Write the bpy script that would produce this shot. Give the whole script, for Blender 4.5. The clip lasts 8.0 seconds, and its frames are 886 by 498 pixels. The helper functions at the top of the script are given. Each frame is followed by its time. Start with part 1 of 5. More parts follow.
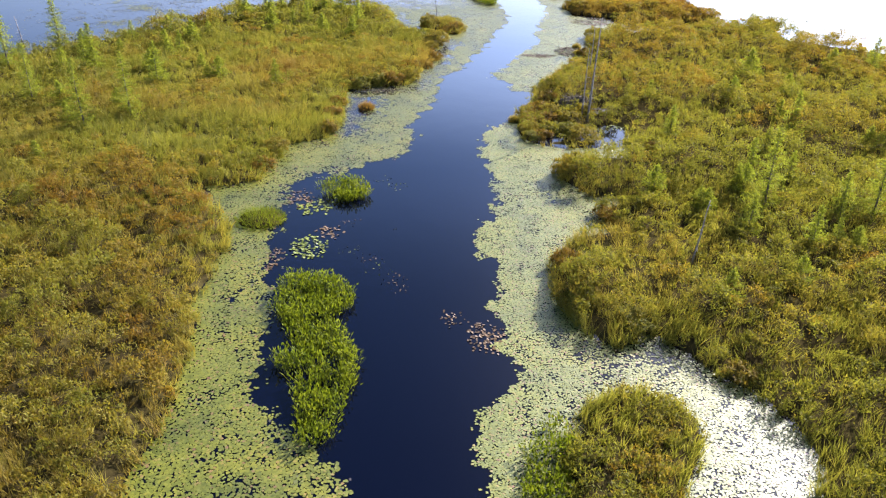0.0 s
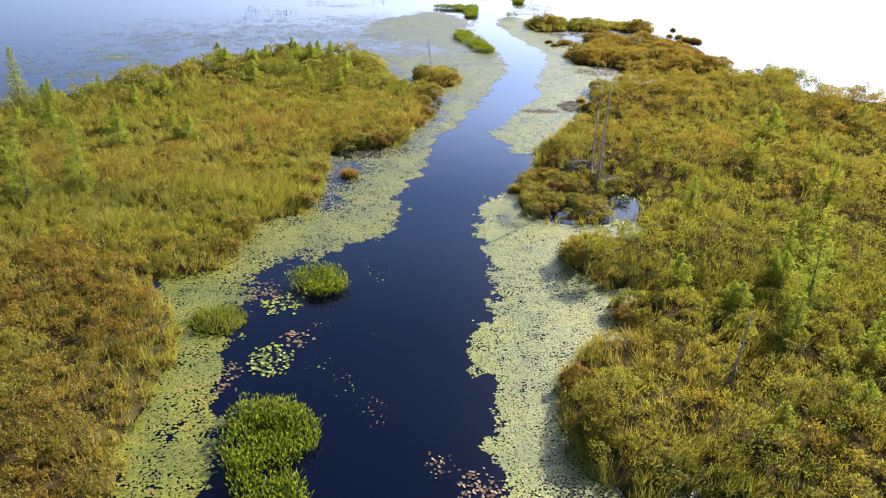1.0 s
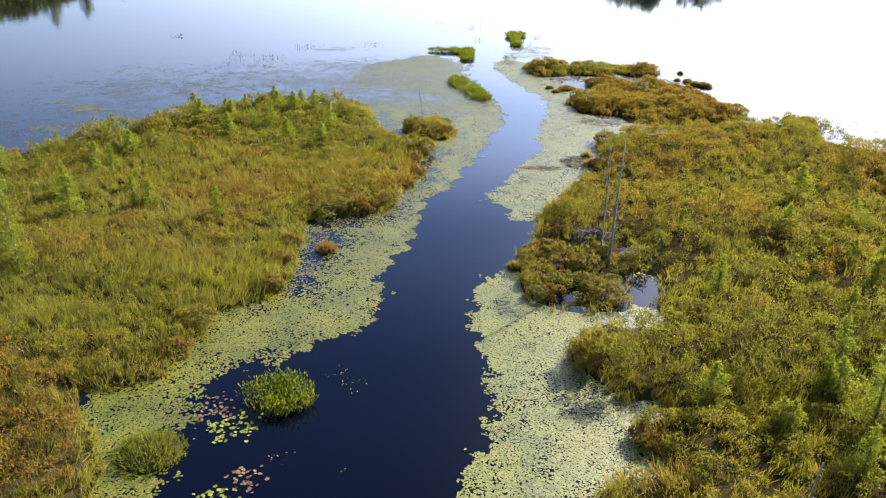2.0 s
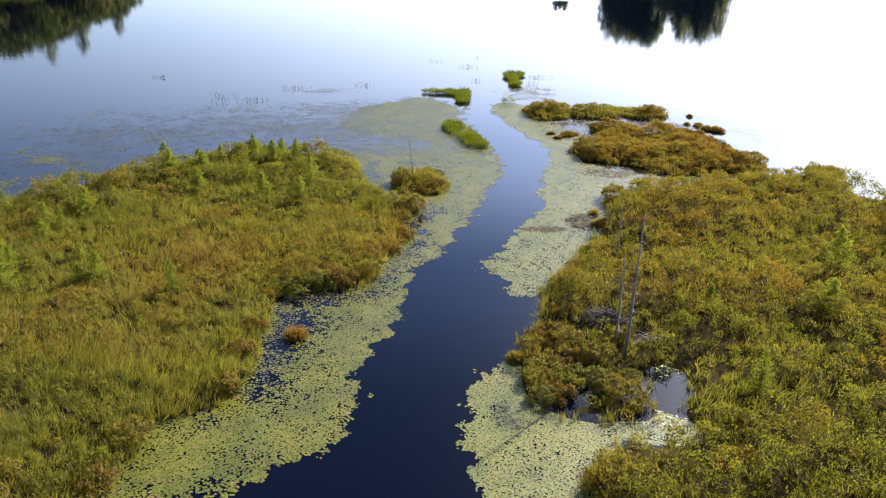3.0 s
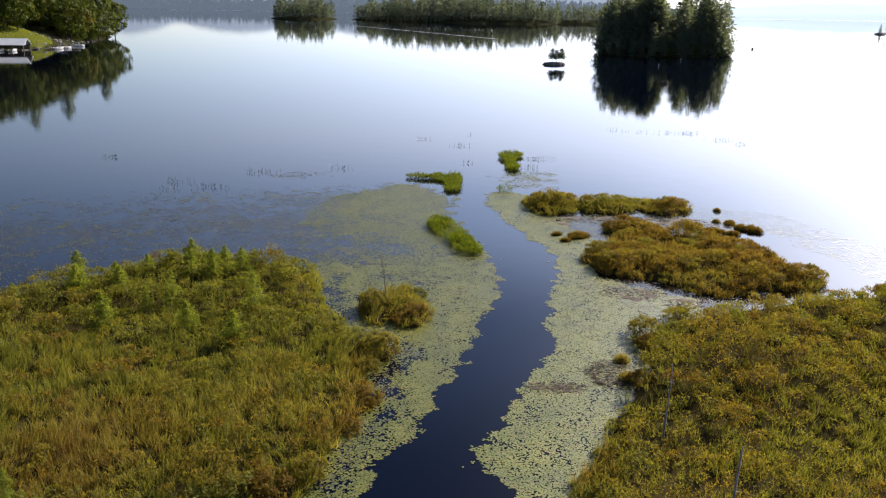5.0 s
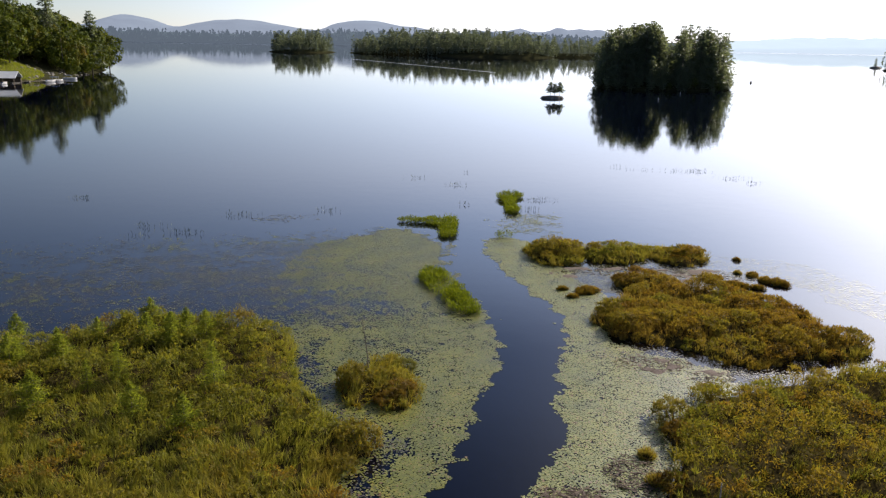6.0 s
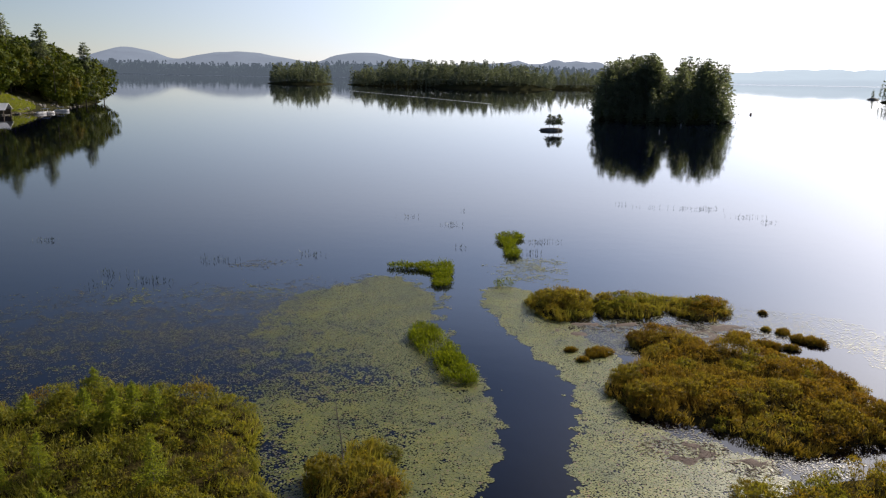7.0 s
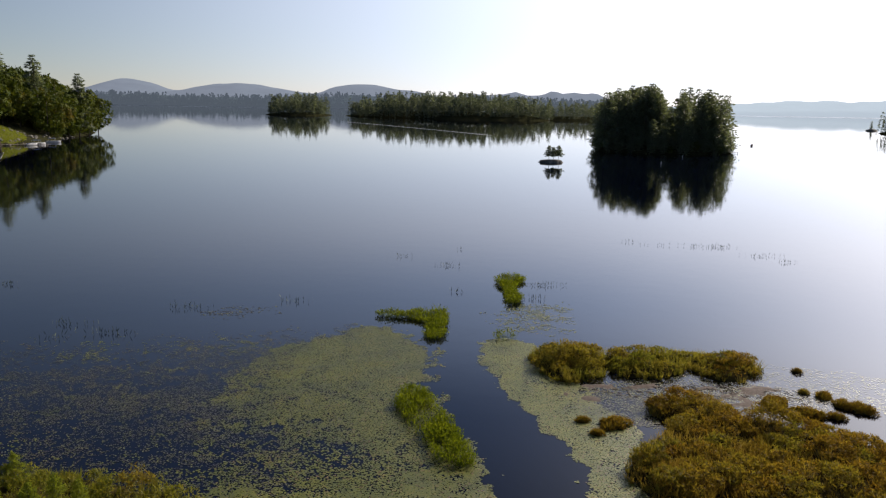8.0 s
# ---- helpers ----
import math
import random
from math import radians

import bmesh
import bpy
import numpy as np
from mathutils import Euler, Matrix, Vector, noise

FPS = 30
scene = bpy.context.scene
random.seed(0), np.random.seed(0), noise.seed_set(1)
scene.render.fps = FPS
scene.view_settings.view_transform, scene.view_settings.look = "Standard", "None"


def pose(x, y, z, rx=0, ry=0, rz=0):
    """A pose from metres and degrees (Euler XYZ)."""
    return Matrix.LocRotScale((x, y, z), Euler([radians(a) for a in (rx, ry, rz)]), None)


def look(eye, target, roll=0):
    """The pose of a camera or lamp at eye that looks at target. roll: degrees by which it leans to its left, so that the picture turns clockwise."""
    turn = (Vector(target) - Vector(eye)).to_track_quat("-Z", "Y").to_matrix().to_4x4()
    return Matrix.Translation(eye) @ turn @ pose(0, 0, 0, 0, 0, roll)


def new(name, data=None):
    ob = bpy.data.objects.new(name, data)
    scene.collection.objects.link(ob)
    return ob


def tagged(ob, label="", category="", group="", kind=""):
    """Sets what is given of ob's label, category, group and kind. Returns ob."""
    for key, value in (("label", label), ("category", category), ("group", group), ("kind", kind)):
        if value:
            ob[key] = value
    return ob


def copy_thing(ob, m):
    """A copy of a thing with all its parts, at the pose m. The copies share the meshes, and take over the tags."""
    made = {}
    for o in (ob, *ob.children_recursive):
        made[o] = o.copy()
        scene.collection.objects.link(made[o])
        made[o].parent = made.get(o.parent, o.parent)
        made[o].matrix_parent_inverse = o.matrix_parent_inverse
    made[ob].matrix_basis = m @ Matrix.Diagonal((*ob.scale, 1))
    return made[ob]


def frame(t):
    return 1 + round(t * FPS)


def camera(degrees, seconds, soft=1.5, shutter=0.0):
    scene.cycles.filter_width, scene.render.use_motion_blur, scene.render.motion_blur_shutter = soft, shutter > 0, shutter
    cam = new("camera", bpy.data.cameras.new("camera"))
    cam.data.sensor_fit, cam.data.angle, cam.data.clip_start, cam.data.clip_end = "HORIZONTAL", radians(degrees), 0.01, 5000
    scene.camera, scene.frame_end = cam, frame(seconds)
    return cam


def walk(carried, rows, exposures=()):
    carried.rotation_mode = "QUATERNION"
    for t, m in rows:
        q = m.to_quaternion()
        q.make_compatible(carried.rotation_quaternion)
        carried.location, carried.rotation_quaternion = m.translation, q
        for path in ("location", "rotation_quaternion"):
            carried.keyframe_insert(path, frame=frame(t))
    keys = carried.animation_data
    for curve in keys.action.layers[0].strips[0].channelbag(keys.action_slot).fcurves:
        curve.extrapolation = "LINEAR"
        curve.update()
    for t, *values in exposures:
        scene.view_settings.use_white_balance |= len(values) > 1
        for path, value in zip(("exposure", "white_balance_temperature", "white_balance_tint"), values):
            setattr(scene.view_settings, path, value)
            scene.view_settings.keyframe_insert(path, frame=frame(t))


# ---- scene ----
cam = camera(60.0, 8.0, 1.2)
PATH = [
    (0, (0.666, 4.352, 20.882), (0.619, 6.097, 19.906), 1.2),
    (0.5, (0.735, 8.161, 20.872), (0.69, 9.927, 19.934), 1.2),
    (1, (0.972, 12.095, 20.893), (0.922, 13.879, 19.991), 1.1),
    (1.5, (1.166, 15.997, 20.838), (1.114, 17.8, 19.974), 0.9),
    (3, (1.732, 27.45, 20.6), (1.678, 29.304, 19.85), 0.5),
    (3.5, (1.817, 31.523, 20.562), (1.766, 33.392, 19.849), 0.5),
    (4, (1.819, 35.569, 20.527), (1.775, 37.451, 19.852), 0.8),
    (4.5, (1.954, 39.521, 20.528), (1.912, 41.417, 19.89), 0.9),
    (6, (2.242, 50.929, 20.361), (2.206, 52.86, 19.84), 1.0),
    (6.5, (2.331, 54.863, 20.377), (2.298, 56.803, 19.893), 1.0),
    (7, (2.496, 58.727, 20.306), (2.463, 60.677, 19.861), 1.0),
    (7.5, (2.656, 62.598, 20.235), (2.624, 64.556, 19.828), 1.0),
    (8, (2.795, 66.434, 20.17), (2.764, 68.399, 19.802), 1.0),
]
walk(cam, [(t, look(eye, target, roll)) for t, eye, target, roll in PATH],
     [(0, 2.02, 6050, 20), (1.5, 1.88, 6150, 18), (3.5, 1.38, 6300, 18), (4.5, 1.10, 6400, 17), (6.5, 0.58, 6650, 16), (8, 0.22, 6750, 16)])

# ---- world, sun ----
SUN_AZ, SUN_EL = 41.0, 28.0          # degrees right of straight ahead, and above the horizon
world = bpy.data.worlds.new("world")
scene.world = world
world.use_nodes = True
wn = world.node_tree
wn.nodes.clear()
sky = wn.nodes.new("ShaderNodeTexSky")
sky.sky_type = "NISHITA"
sky.sun_disc = False
sky.sun_elevation, sky.sun_rotation = radians(SUN_EL), radians(SUN_AZ)
sky.air_density, sky.dust_density, sky.ozone_density, sky.altitude = 1.0, 0.1, 3.0, 900
bg = wn.nodes.new("ShaderNodeBackground")
bg.inputs["Strength"].default_value = 0.05
wo = wn.nodes.new("ShaderNodeOutputWorld")
# summer haze: an even whitish veil all round the horizon that thins out with height
tc = wn.nodes.new("ShaderNodeTexCoord")
sx = wn.nodes.new("ShaderNodeSeparateXYZ")
veil = wn.nodes.new("ShaderNodeValToRGB")
veil.color_ramp.interpolation = "EASE"
veil_stops = [(0.0, (0.86, 0.91, 1.16, 1)), (0.15, (0.92, 0.96, 1.08, 1)), (0.26, (0.52, 0.66, 0.94, 1)), (0.40, (0.11, 0.17, 0.33, 1)), (0.56, (0.01, 0.02, 0.05, 1)), (0.72, (0.0, 0.0, 0.0, 1))]
while len(veil.color_ramp.elements) < len(veil_stops):
    veil.color_ramp.elements.new(0.5)
for e, (pos, c) in zip(veil.color_ramp.elements, veil_stops):
    e.position, e.color = pos, c
both = wn.nodes.new("ShaderNodeMix")
both.data_type, both.blend_type = "RGBA", "ADD"
both.clamp_result = False
haze = wn.nodes.new("ShaderNodeMix")
haze.data_type, haze.blend_type = "RGBA", "MULTIPLY"
haze.inputs[0].default_value = 1.0
both.inputs[0].default_value = 1.0
wn.links.new(tc.outputs["Generated"], sx.inputs[0])
wn.links.new(sx.outputs["Z"], veil.inputs[0])
wn.links.new(veil.outputs[0], haze.inputs[6])
wn.links.new(sky.outputs[0], both.inputs[6])
wn.links.new(haze.outputs[2], both.inputs[7])
# the bright aureole that haze makes round the sun
toward = wn.nodes.new("ShaderNodeVectorMath")
toward.operation = "DOT_PRODUCT"
toward.inputs[1].default_value = (math.sin(radians(SUN_AZ)) * math.cos(radians(SUN_EL)), math.cos(radians(SUN_AZ)) * math.cos(radians(SUN_EL)), math.sin(radians(SUN_EL)))
wn.links.new(tc.outputs["Generated"], toward.inputs[0])
lobe = wn.nodes.new("ShaderNodeMapRange")
lobe.inputs["From Min"].default_value, lobe.inputs["From Max"].default_value = 0.0, 1.0
wn.links.new(toward.outputs["Value"], lobe.inputs["Value"])
power = wn.nodes.new("ShaderNodeMath")
power.operation = "POWER"
power.inputs[1].default_value = 22.0
wn.links.new(lobe.outputs[0], power.inputs[0])
# haze scatters forward: the veil is stronger towards the sun
cube = wn.nodes.new("ShaderNodeMath")
cube.operation = "POWER"
cube.inputs[1].default_value = 2.6
wide = wn.nodes.new("ShaderNodeMapRange")
wide.inputs["From Min"].default_value, wide.inputs["From Max"].default_value = 0.0, 0.87
wn.links.new(toward.outputs["Value"], wide.inputs["Value"])
wn.links.new(wide.outputs[0], cube.inputs[0])
lift = wn.nodes.new("ShaderNodeMath")
lift.operation = "MULTIPLY_ADD"
lift.inputs[1].default_value, lift.inputs[2].default_value = 16.5, 0.8
wn.links.new(cube.outputs[0], lift.inputs[0])
# and it sends some light back: opposite the sun the veil brightens again
behind = wn.nodes.new("ShaderNodeMapRange")
behind.inputs["From Min"].default_value, behind.inputs["From Max"].default_value = 0.0, -1.0
behind.inputs["To Min"].default_value, behind.inputs["To Max"].default_value = 0.0, 1.8
wn.links.new(toward.outputs["Value"], behind.inputs["Value"])
veil_light = wn.nodes.new("ShaderNodeMath")
veil_light.operation = "ADD"
wn.links.new(lift.outputs[0], veil_light.inputs[0])
wn.links.new(behind.outputs[0], veil_light.inputs[1])
wn.links.new(veil_light.outputs[0], haze.inputs[7])
glow = wn.nodes.new("ShaderNodeMix")
glow.data_type, glow.blend_type = "RGBA", "ADD"
glow.clamp_result = False
wn.links.new(power.outputs[0], glow.inputs[0])
wn.links.new(both.outputs[2], glow.inputs[6])
glow.inputs[7].default_value = (85, 84, 82, 1)
wn.links.new(glow.outputs[2], bg.inputs["Color"])
wn.links.new(bg.outputs[0], wo.inputs["Surface"])
sun = new("sun", bpy.data.lights.new("sun", "SUN"))
sun.data.energy, sun.data.angle, sun.data.color = 5.0, radians(0.6), (1.0, 0.93, 0.79)
_s = Vector((math.sin(radians(SUN_AZ)) * math.cos(radians(SUN_EL)), math.cos(radians(SUN_AZ)) * math.cos(radians(SUN_EL)), math.sin(radians(SUN_EL))))
sun.matrix_world = look(tuple(_s * 200), (0, 0, 0))


# ---- materials ----
def mat_base(name):
    m = bpy.data.materials.new(name)
    m.use_nodes = True
    nt = m.node_tree
    nt.nodes.clear()
    out = nt.nodes.new("ShaderNodeOutputMaterial")
    p = nt.nodes.new("ShaderNodeBsdfPrincipled")
    nt.links.new(p.outputs[0], out.inputs[0])
    return m, nt, p, out


def node_noise(nt, scale, detail=3.0, rough=0.55):
    geo = nt.nodes.new("ShaderNodeNewGeometry")
    n = nt.nodes.new("ShaderNodeTexNoise")
    n.inputs["Scale"].default_value, n.inputs["Detail"].default_value, n.inputs["Roughness"].default_value = scale, detail, rough
    nt.links.new(geo.outputs["Position"], n.inputs["Vector"])
    return n.outputs["Fac"]


def ramp(nt, fac, stops):
    r = nt.nodes.new("ShaderNodeValToRGB")
    el = r.color_ramp.elements
    while len(el) < len(stops):
        el.new(0.5)
    for e, (pos, c) in zip(el, stops):
        e.position, e.color = pos, (*c, 1)
    nt.links.new(fac, r.inputs[0])
    return r.outputs[0]


def mix(nt, fac, a, b, mode="MIX"):
    n = nt.nodes.new("ShaderNodeMix")
    n.data_type, n.blend_type = "RGBA", mode
    for sock, v in ((n.inputs[0], fac), (n.inputs[6], a), (n.inputs[7], b)):
        if isinstance(v, (int, float)):
            sock.default_value = v
        elif isinstance(v, tuple):
            sock.default_value = (*v, 1)
        else:
            nt.links.new(v, sock)
    return n.outputs[2]


def island(nt):
    return nt.nodes.new("ShaderNodeNewGeometry").outputs["Random Per Island"]


def leaf_mat(name, patch, leaf, scale=0.12, fine=1.1, through_light=0.4, rough=0.55, spec=0.3, tone=False):
    """Foliage: patch = colours over the ground at two scales (or plant by plant, by the mesh's own tone), leaf = colours leaf by leaf; part of the light passes through."""
    m, nt, p, out = mat_base(name)

    def calc(op, a, b, c=0.0):
        n = nt.nodes.new("ShaderNodeMath")
        n.operation = op
        for sock, v in zip(n.inputs, (a, b, c)):
            if isinstance(v, (int, float)):
                sock.default_value = v
            else:
                nt.links.new(v, sock)
        return n.outputs[0]

    big, small = node_noise(nt, scale, 4.0, 0.6), node_noise(nt, fine, 2.0)
    if tone:
        at = nt.nodes.new("ShaderNodeAttribute")
        at.attribute_name = "tone"
        f = calc("MULTIPLY_ADD", calc("SUBTRACT", small, 0.5), 0.35, at.outputs["Fac"])
    else:
        f = calc("SUBTRACT", calc("MULTIPLY_ADD", big, 0.9, calc("MULTIPLY", small, 0.55)), 0.22)
    col = mix(nt, 0.4, ramp(nt, f, patch), ramp(nt, island(nt), leaf))
    nt.links.new(col, p.inputs["Base Color"])
    p.inputs["Roughness"].default_value = rough
    p.inputs["Specular IOR Level"].default_value = spec
    tr = nt.nodes.new("ShaderNodeBsdfTranslucent")
    nt.links.new(mix(nt, 1.0, col, (1.27, 1.2, 0.6), "MULTIPLY"), tr.inputs["Color"])
    ms = nt.nodes.new("ShaderNodeMixShader")
    ms.inputs[0].default_value = through_light
    nt.links.new(p.outputs[0], ms.inputs[1])
    nt.links.new(tr.outputs[0], ms.inputs[2])
    nt.links.new(ms.outputs[0], out.inputs[0])
    return m


def plain_mat(name, stops, scale=1.0, rough=0.8, metal=0.0, bump=0.0, spec=0.4, detail=5.0):
    m, nt, p, out = mat_base(name)
    f = node_noise(nt, scale, detail, 0.6)
    nt.links.new(ramp(nt, f, stops), p.inputs["Base Color"])
    p.inputs["Roughness"].default_value, p.inputs["Metallic"].default_value = rough, metal
    p.inputs["Specular IOR Level"].default_value = spec
    if bump:
        b = nt.nodes.new("ShaderNodeBump")
        b.inputs["Strength"].default_value = 0.6
        b.inputs["Distance"].default_value = bump
        nt.links.new(node_noise(nt, scale * 4, 4.0), b.inputs["Height"])
        nt.links.new(b.outputs[0], p.inputs["Normal"])
    return m


def water_mat():
    m, nt, p, out = mat_base("lake_water")
    f = node_noise(nt, 0.05, 2.0)
    nt.links.new(ramp(nt, f, [(0.3, (0.0005, 0.0010, 0.0046)), (0.7, (0.0008, 0.0014, 0.0062))]), p.inputs["Base Color"])
    p.inputs["IOR"].default_value = 1.333
    # out on the open lake, past the islands, a breeze roughens the water
    pos = nt.nodes.new("ShaderNodeNewGeometry")
    sep = nt.nodes.new("ShaderNodeSeparateXYZ")
    far = nt.nodes.new("ShaderNodeMapRange")
    far.inputs["From Min"].default_value, far.inputs["From Max"].default_value = 2500.0, 3100.0
    far.inputs["To Min"].default_value, far.inputs["To Max"].default_value = 0.018, 0.16
    nt.links.new(pos.outputs["Position"], sep.inputs[0])
    nt.links.new(sep.outputs["Y"], far.inputs["Value"])
    nt.links.new(far.outputs[0], p.inputs["Roughness"])
    b1 = nt.nodes.new("ShaderNodeBump")
    b1.inputs["Strength"].default_value, b1.inputs["Distance"].default_value = 1.0, 0.0022
    nt.links.new(node_noise(nt, 2.2, 3.0), b1.inputs["Height"])
    b2 = nt.nodes.new("ShaderNodeBump")
    b2.inputs["Strength"].default_value, b2.inputs["Distance"].default_value = 1.0, 0.006
    nt.links.new(node_noise(nt, 0.35, 2.0), b2.inputs["Height"])
    nt.links.new(b1.outputs[0], b2.inputs["Normal"])
    nt.links.new(b2.outputs[0], p.inputs["Normal"])
    return m


def pad_mat(name, stops, rough=0.38, spec=0.36):
    m, nt, p, out = mat_base(name)
    c = ramp(nt, island(nt), stops)
    v = ramp(nt, node_noise(nt, 0.35, 3.0), [(0.3, (0.62, 0.68, 0.85)), (0.5, (0.95, 0.97, 0.95)), (0.7, (1.22, 1.14, 0.95))])
    nt.links.new(mix(nt, 1.0, c, v, "MULTIPLY"), p.inputs["Base Color"])
    p.inputs["Roughness"].default_value = rough
    p.inputs["Specular IOR Level"].default_value = spec
    return m


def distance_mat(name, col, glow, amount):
    """Hills kilometres off: dim cover, with the haze over them painted in as emission."""
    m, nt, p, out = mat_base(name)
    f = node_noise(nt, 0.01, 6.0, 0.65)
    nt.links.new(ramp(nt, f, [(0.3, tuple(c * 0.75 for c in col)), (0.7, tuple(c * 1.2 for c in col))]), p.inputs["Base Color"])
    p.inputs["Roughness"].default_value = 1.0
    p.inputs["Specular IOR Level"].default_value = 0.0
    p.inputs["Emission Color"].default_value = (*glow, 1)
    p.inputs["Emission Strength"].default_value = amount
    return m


M_WATER = water_mat()
M_PEAT = plain_mat("peat", [(0.3, (0.022, 0.017, 0.008)), (0.55, (0.04, 0.032, 0.012)), (0.75, (0.07, 0.06, 0.02))], 1.5, 1.0, 0, 0.05, 0.0)
M_MUD = plain_mat("mud", [(0.3, (0.045, 0.030, 0.024)), (0.55, (0.085, 0.060, 0.048)), (0.75, (0.12, 0.088, 0.070))], 4.0, 0.85, 0, 0.06, 0.2)
M_SHRUB = leaf_mat("bog_shrub_leaves", [(0.0, (0.112, 0.138, 0.018)), (0.3, (0.156, 0.144, 0.020)), (0.5, (0.172, 0.122, 0.017)), (0.75, (0.150, 0.078, 0.011)), (1.0, (0.108, 0.044, 0.008))],
                   [(0.0, (0.060, 0.047, 0.009)), (0.4, (0.128, 0.102, 0.016)), (0.8, (0.225, 0.182, 0.034)), (1.0, (0.185, 0.098, 0.018))], 0.12, 1.6, 0.5, 0.7, 0.14, True)
M_SEDGE = leaf_mat("sedge_blades", [(0.0, (0.150, 0.176, 0.025)), (0.35, (0.205, 0.184, 0.036)), (0.6, (0.200, 0.138, 0.034)), (1.0, (0.130, 0.062, 0.014))],
                   [(0.0, (0.065, 0.056, 0.011)), (0.6, (0.175, 0.148, 0.032)), (1.0, (0.31, 0.24, 0.08))], 0.15, 1.6, 0.5, 0.65, 0.15, True)
M_RUSTGRASS = leaf_mat("rusty_grass_blades", [(0.3, (0.13, 0.075, 0.02)), (0.7, (0.21, 0.12, 0.03))],
                       [(0.0, (0.10, 0.06, 0.015)), (0.6, (0.2, 0.125, 0.03)), (1.0, (0.3, 0.2, 0.06))], 0.5, 2.0, 0.4, 0.7, 0.1)
M_WEED = leaf_mat("pickerel_leaves", [(0.35, (0.078, 0.110, 0.006)), (0.7, (0.140, 0.168, 0.010))],
                  [(0.0, (0.030, 0.050, 0.004)), (0.6, (0.118, 0.150, 0.009)), (1.0, (0.26, 0.285, 0.026))], 0.4, 2.0, 0.42, 0.6, 0.12)
M_NEEDLE = leaf_mat("larch_needles", [(0.35, (0.135, 0.175, 0.020)), (0.7, (0.180, 0.200, 0.026))],
                    [(0.0, (0.10, 0.13, 0.018)), (0.6, (0.17, 0.20, 0.026)), (1.0, (0.26, 0.27, 0.045))], 0.5, 3.0, 0.58, 0.7, 0.1)
M_PINE = leaf_mat("pine_foliage", [(0.35, (0.100, 0.128, 0.095)), (0.7, (0.145, 0.172, 0.128))],
                  [(0.0, (0.075, 0.10, 0.07)), (0.6, (0.12, 0.150, 0.095)), (1.0, (0.185, 0.210, 0.12))], 0.06, 0.3, 0.5, 0.5, 0.35)
# bluer than the near pines: distance haze is put into the leaf colour
M_HAZEPINE = leaf_mat("hazed_conifer_foliage", [(0.35, (0.085, 0.112, 0.095)), (0.7, (0.135, 0.160, 0.130))],
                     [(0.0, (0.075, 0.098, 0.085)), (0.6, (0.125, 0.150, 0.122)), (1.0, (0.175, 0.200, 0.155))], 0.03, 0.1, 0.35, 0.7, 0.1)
M_BROAD = leaf_mat("broad_leaves", [(0.35, (0.035, 0.055, 0.010)), (0.55, (0.065, 0.080, 0.012)), (0.68, (0.105, 0.085, 0.015)), (0.8, (0.13, 0.075, 0.015))],
                   [(0.0, (0.025, 0.045, 0.008)), (0.6, (0.062, 0.088, 0.013)), (1.0, (0.13, 0.135, 0.022))], 0.07, 0.25, 0.34, 0.7, 0.08)
M_BARK = plain_mat("bark", [(0.3, (0.05, 0.04, 0.03)), (0.7, (0.13, 0.105, 0.085))], 6.0, 0.9, 0, 0.01)
M_DEADDARK = plain_mat("dark_dead_wood", [(0.3, (0.05, 0.04, 0.03)), (0.7, (0.11, 0.09, 0.075))], 5.0, 0.9)
M_DEAD = plain_mat("dead_wood", [(0.3, (0.11, 0.095, 0.085)), (0.7, (0.25, 0.225, 0.21))], 5.0, 0.85, 0, 0.01)
M_STICK = plain_mat("drift_sticks", [(0.3, (0.04, 0.025, 0.016)), (0.7, (0.16, 0.11, 0.075))], 3.0, 0.8)
M_ROCK = plain_mat("shore_rock", [(0.3, (0.09, 0.085, 0.075)), (0.7, (0.22, 0.205, 0.18))], 0.8, 0.9, 0, 0.08, 0.1)
M_LAWN = plain_mat("lawn", [(0.3, (0.06, 0.075, 0.015)), (0.7, (0.13, 0.12, 0.03))], 0.2, 0.95, 0, 0.05, 0.05)
M_DUFF = plain_mat("forest_floor", [(0.3, (0.018, 0.02, 0.01)), (0.7, (0.04, 0.038, 0.018))], 0.5, 1.0, 0, 0.1, 0.0)
# paler than the left-bank pads: leaf colour with some sun sheen painted in
M_PAD = pad_mat("lily_pads", [(0.0, (0.072, 0.086, 0.008)), (0.5, (0.106, 0.120, 0.012)), (0.88, (0.150, 0.156, 0.020)), (0.95, (0.17, 0.125, 0.030)), (1.0, (0.13, 0.065, 0.038))], 0.48, 0.46)
M_PADYELLOW = pad_mat("yellow_lily_pads", [(0.0, (0.058, 0.068, 0.003)), (0.5, (0.088, 0.096, 0.004)), (0.9, (0.125, 0.125, 0.008)), (0.96, (0.16, 0.12, 0.028)), (1.0, (0.12, 0.055, 0.035))], 0.46, 0.50)
M_PADBIG = pad_mat("pond_lily_pads", [(0.0, (0.10, 0.125, 0.012)), (1.0, (0.19, 0.205, 0.03))], 0.45, 0.25)
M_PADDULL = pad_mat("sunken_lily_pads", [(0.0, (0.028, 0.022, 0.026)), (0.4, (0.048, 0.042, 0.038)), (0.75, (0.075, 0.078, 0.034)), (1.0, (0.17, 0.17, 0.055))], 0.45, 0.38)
M_REED = plain_mat("reed_stems", [(0.3, (0.05, 0.07, 0.03)), (0.7, (0.09, 0.11, 0.045))], 3.0, 0.7)
M_WAKEGLINT = plain_mat("wake_glint", [(0.3, (0.5, 0.52, 0.55)), (0.7, (0.7, 0.72, 0.74))], 0.6, 0.3)
M_PADRED = pad_mat("red_lily_pads", [(0.0, (0.085, 0.035, 0.035)), (0.5, (0.11, 0.065, 0.045)), (1.0, (0.15, 0.13, 0.05))], 0.55, 0.1)
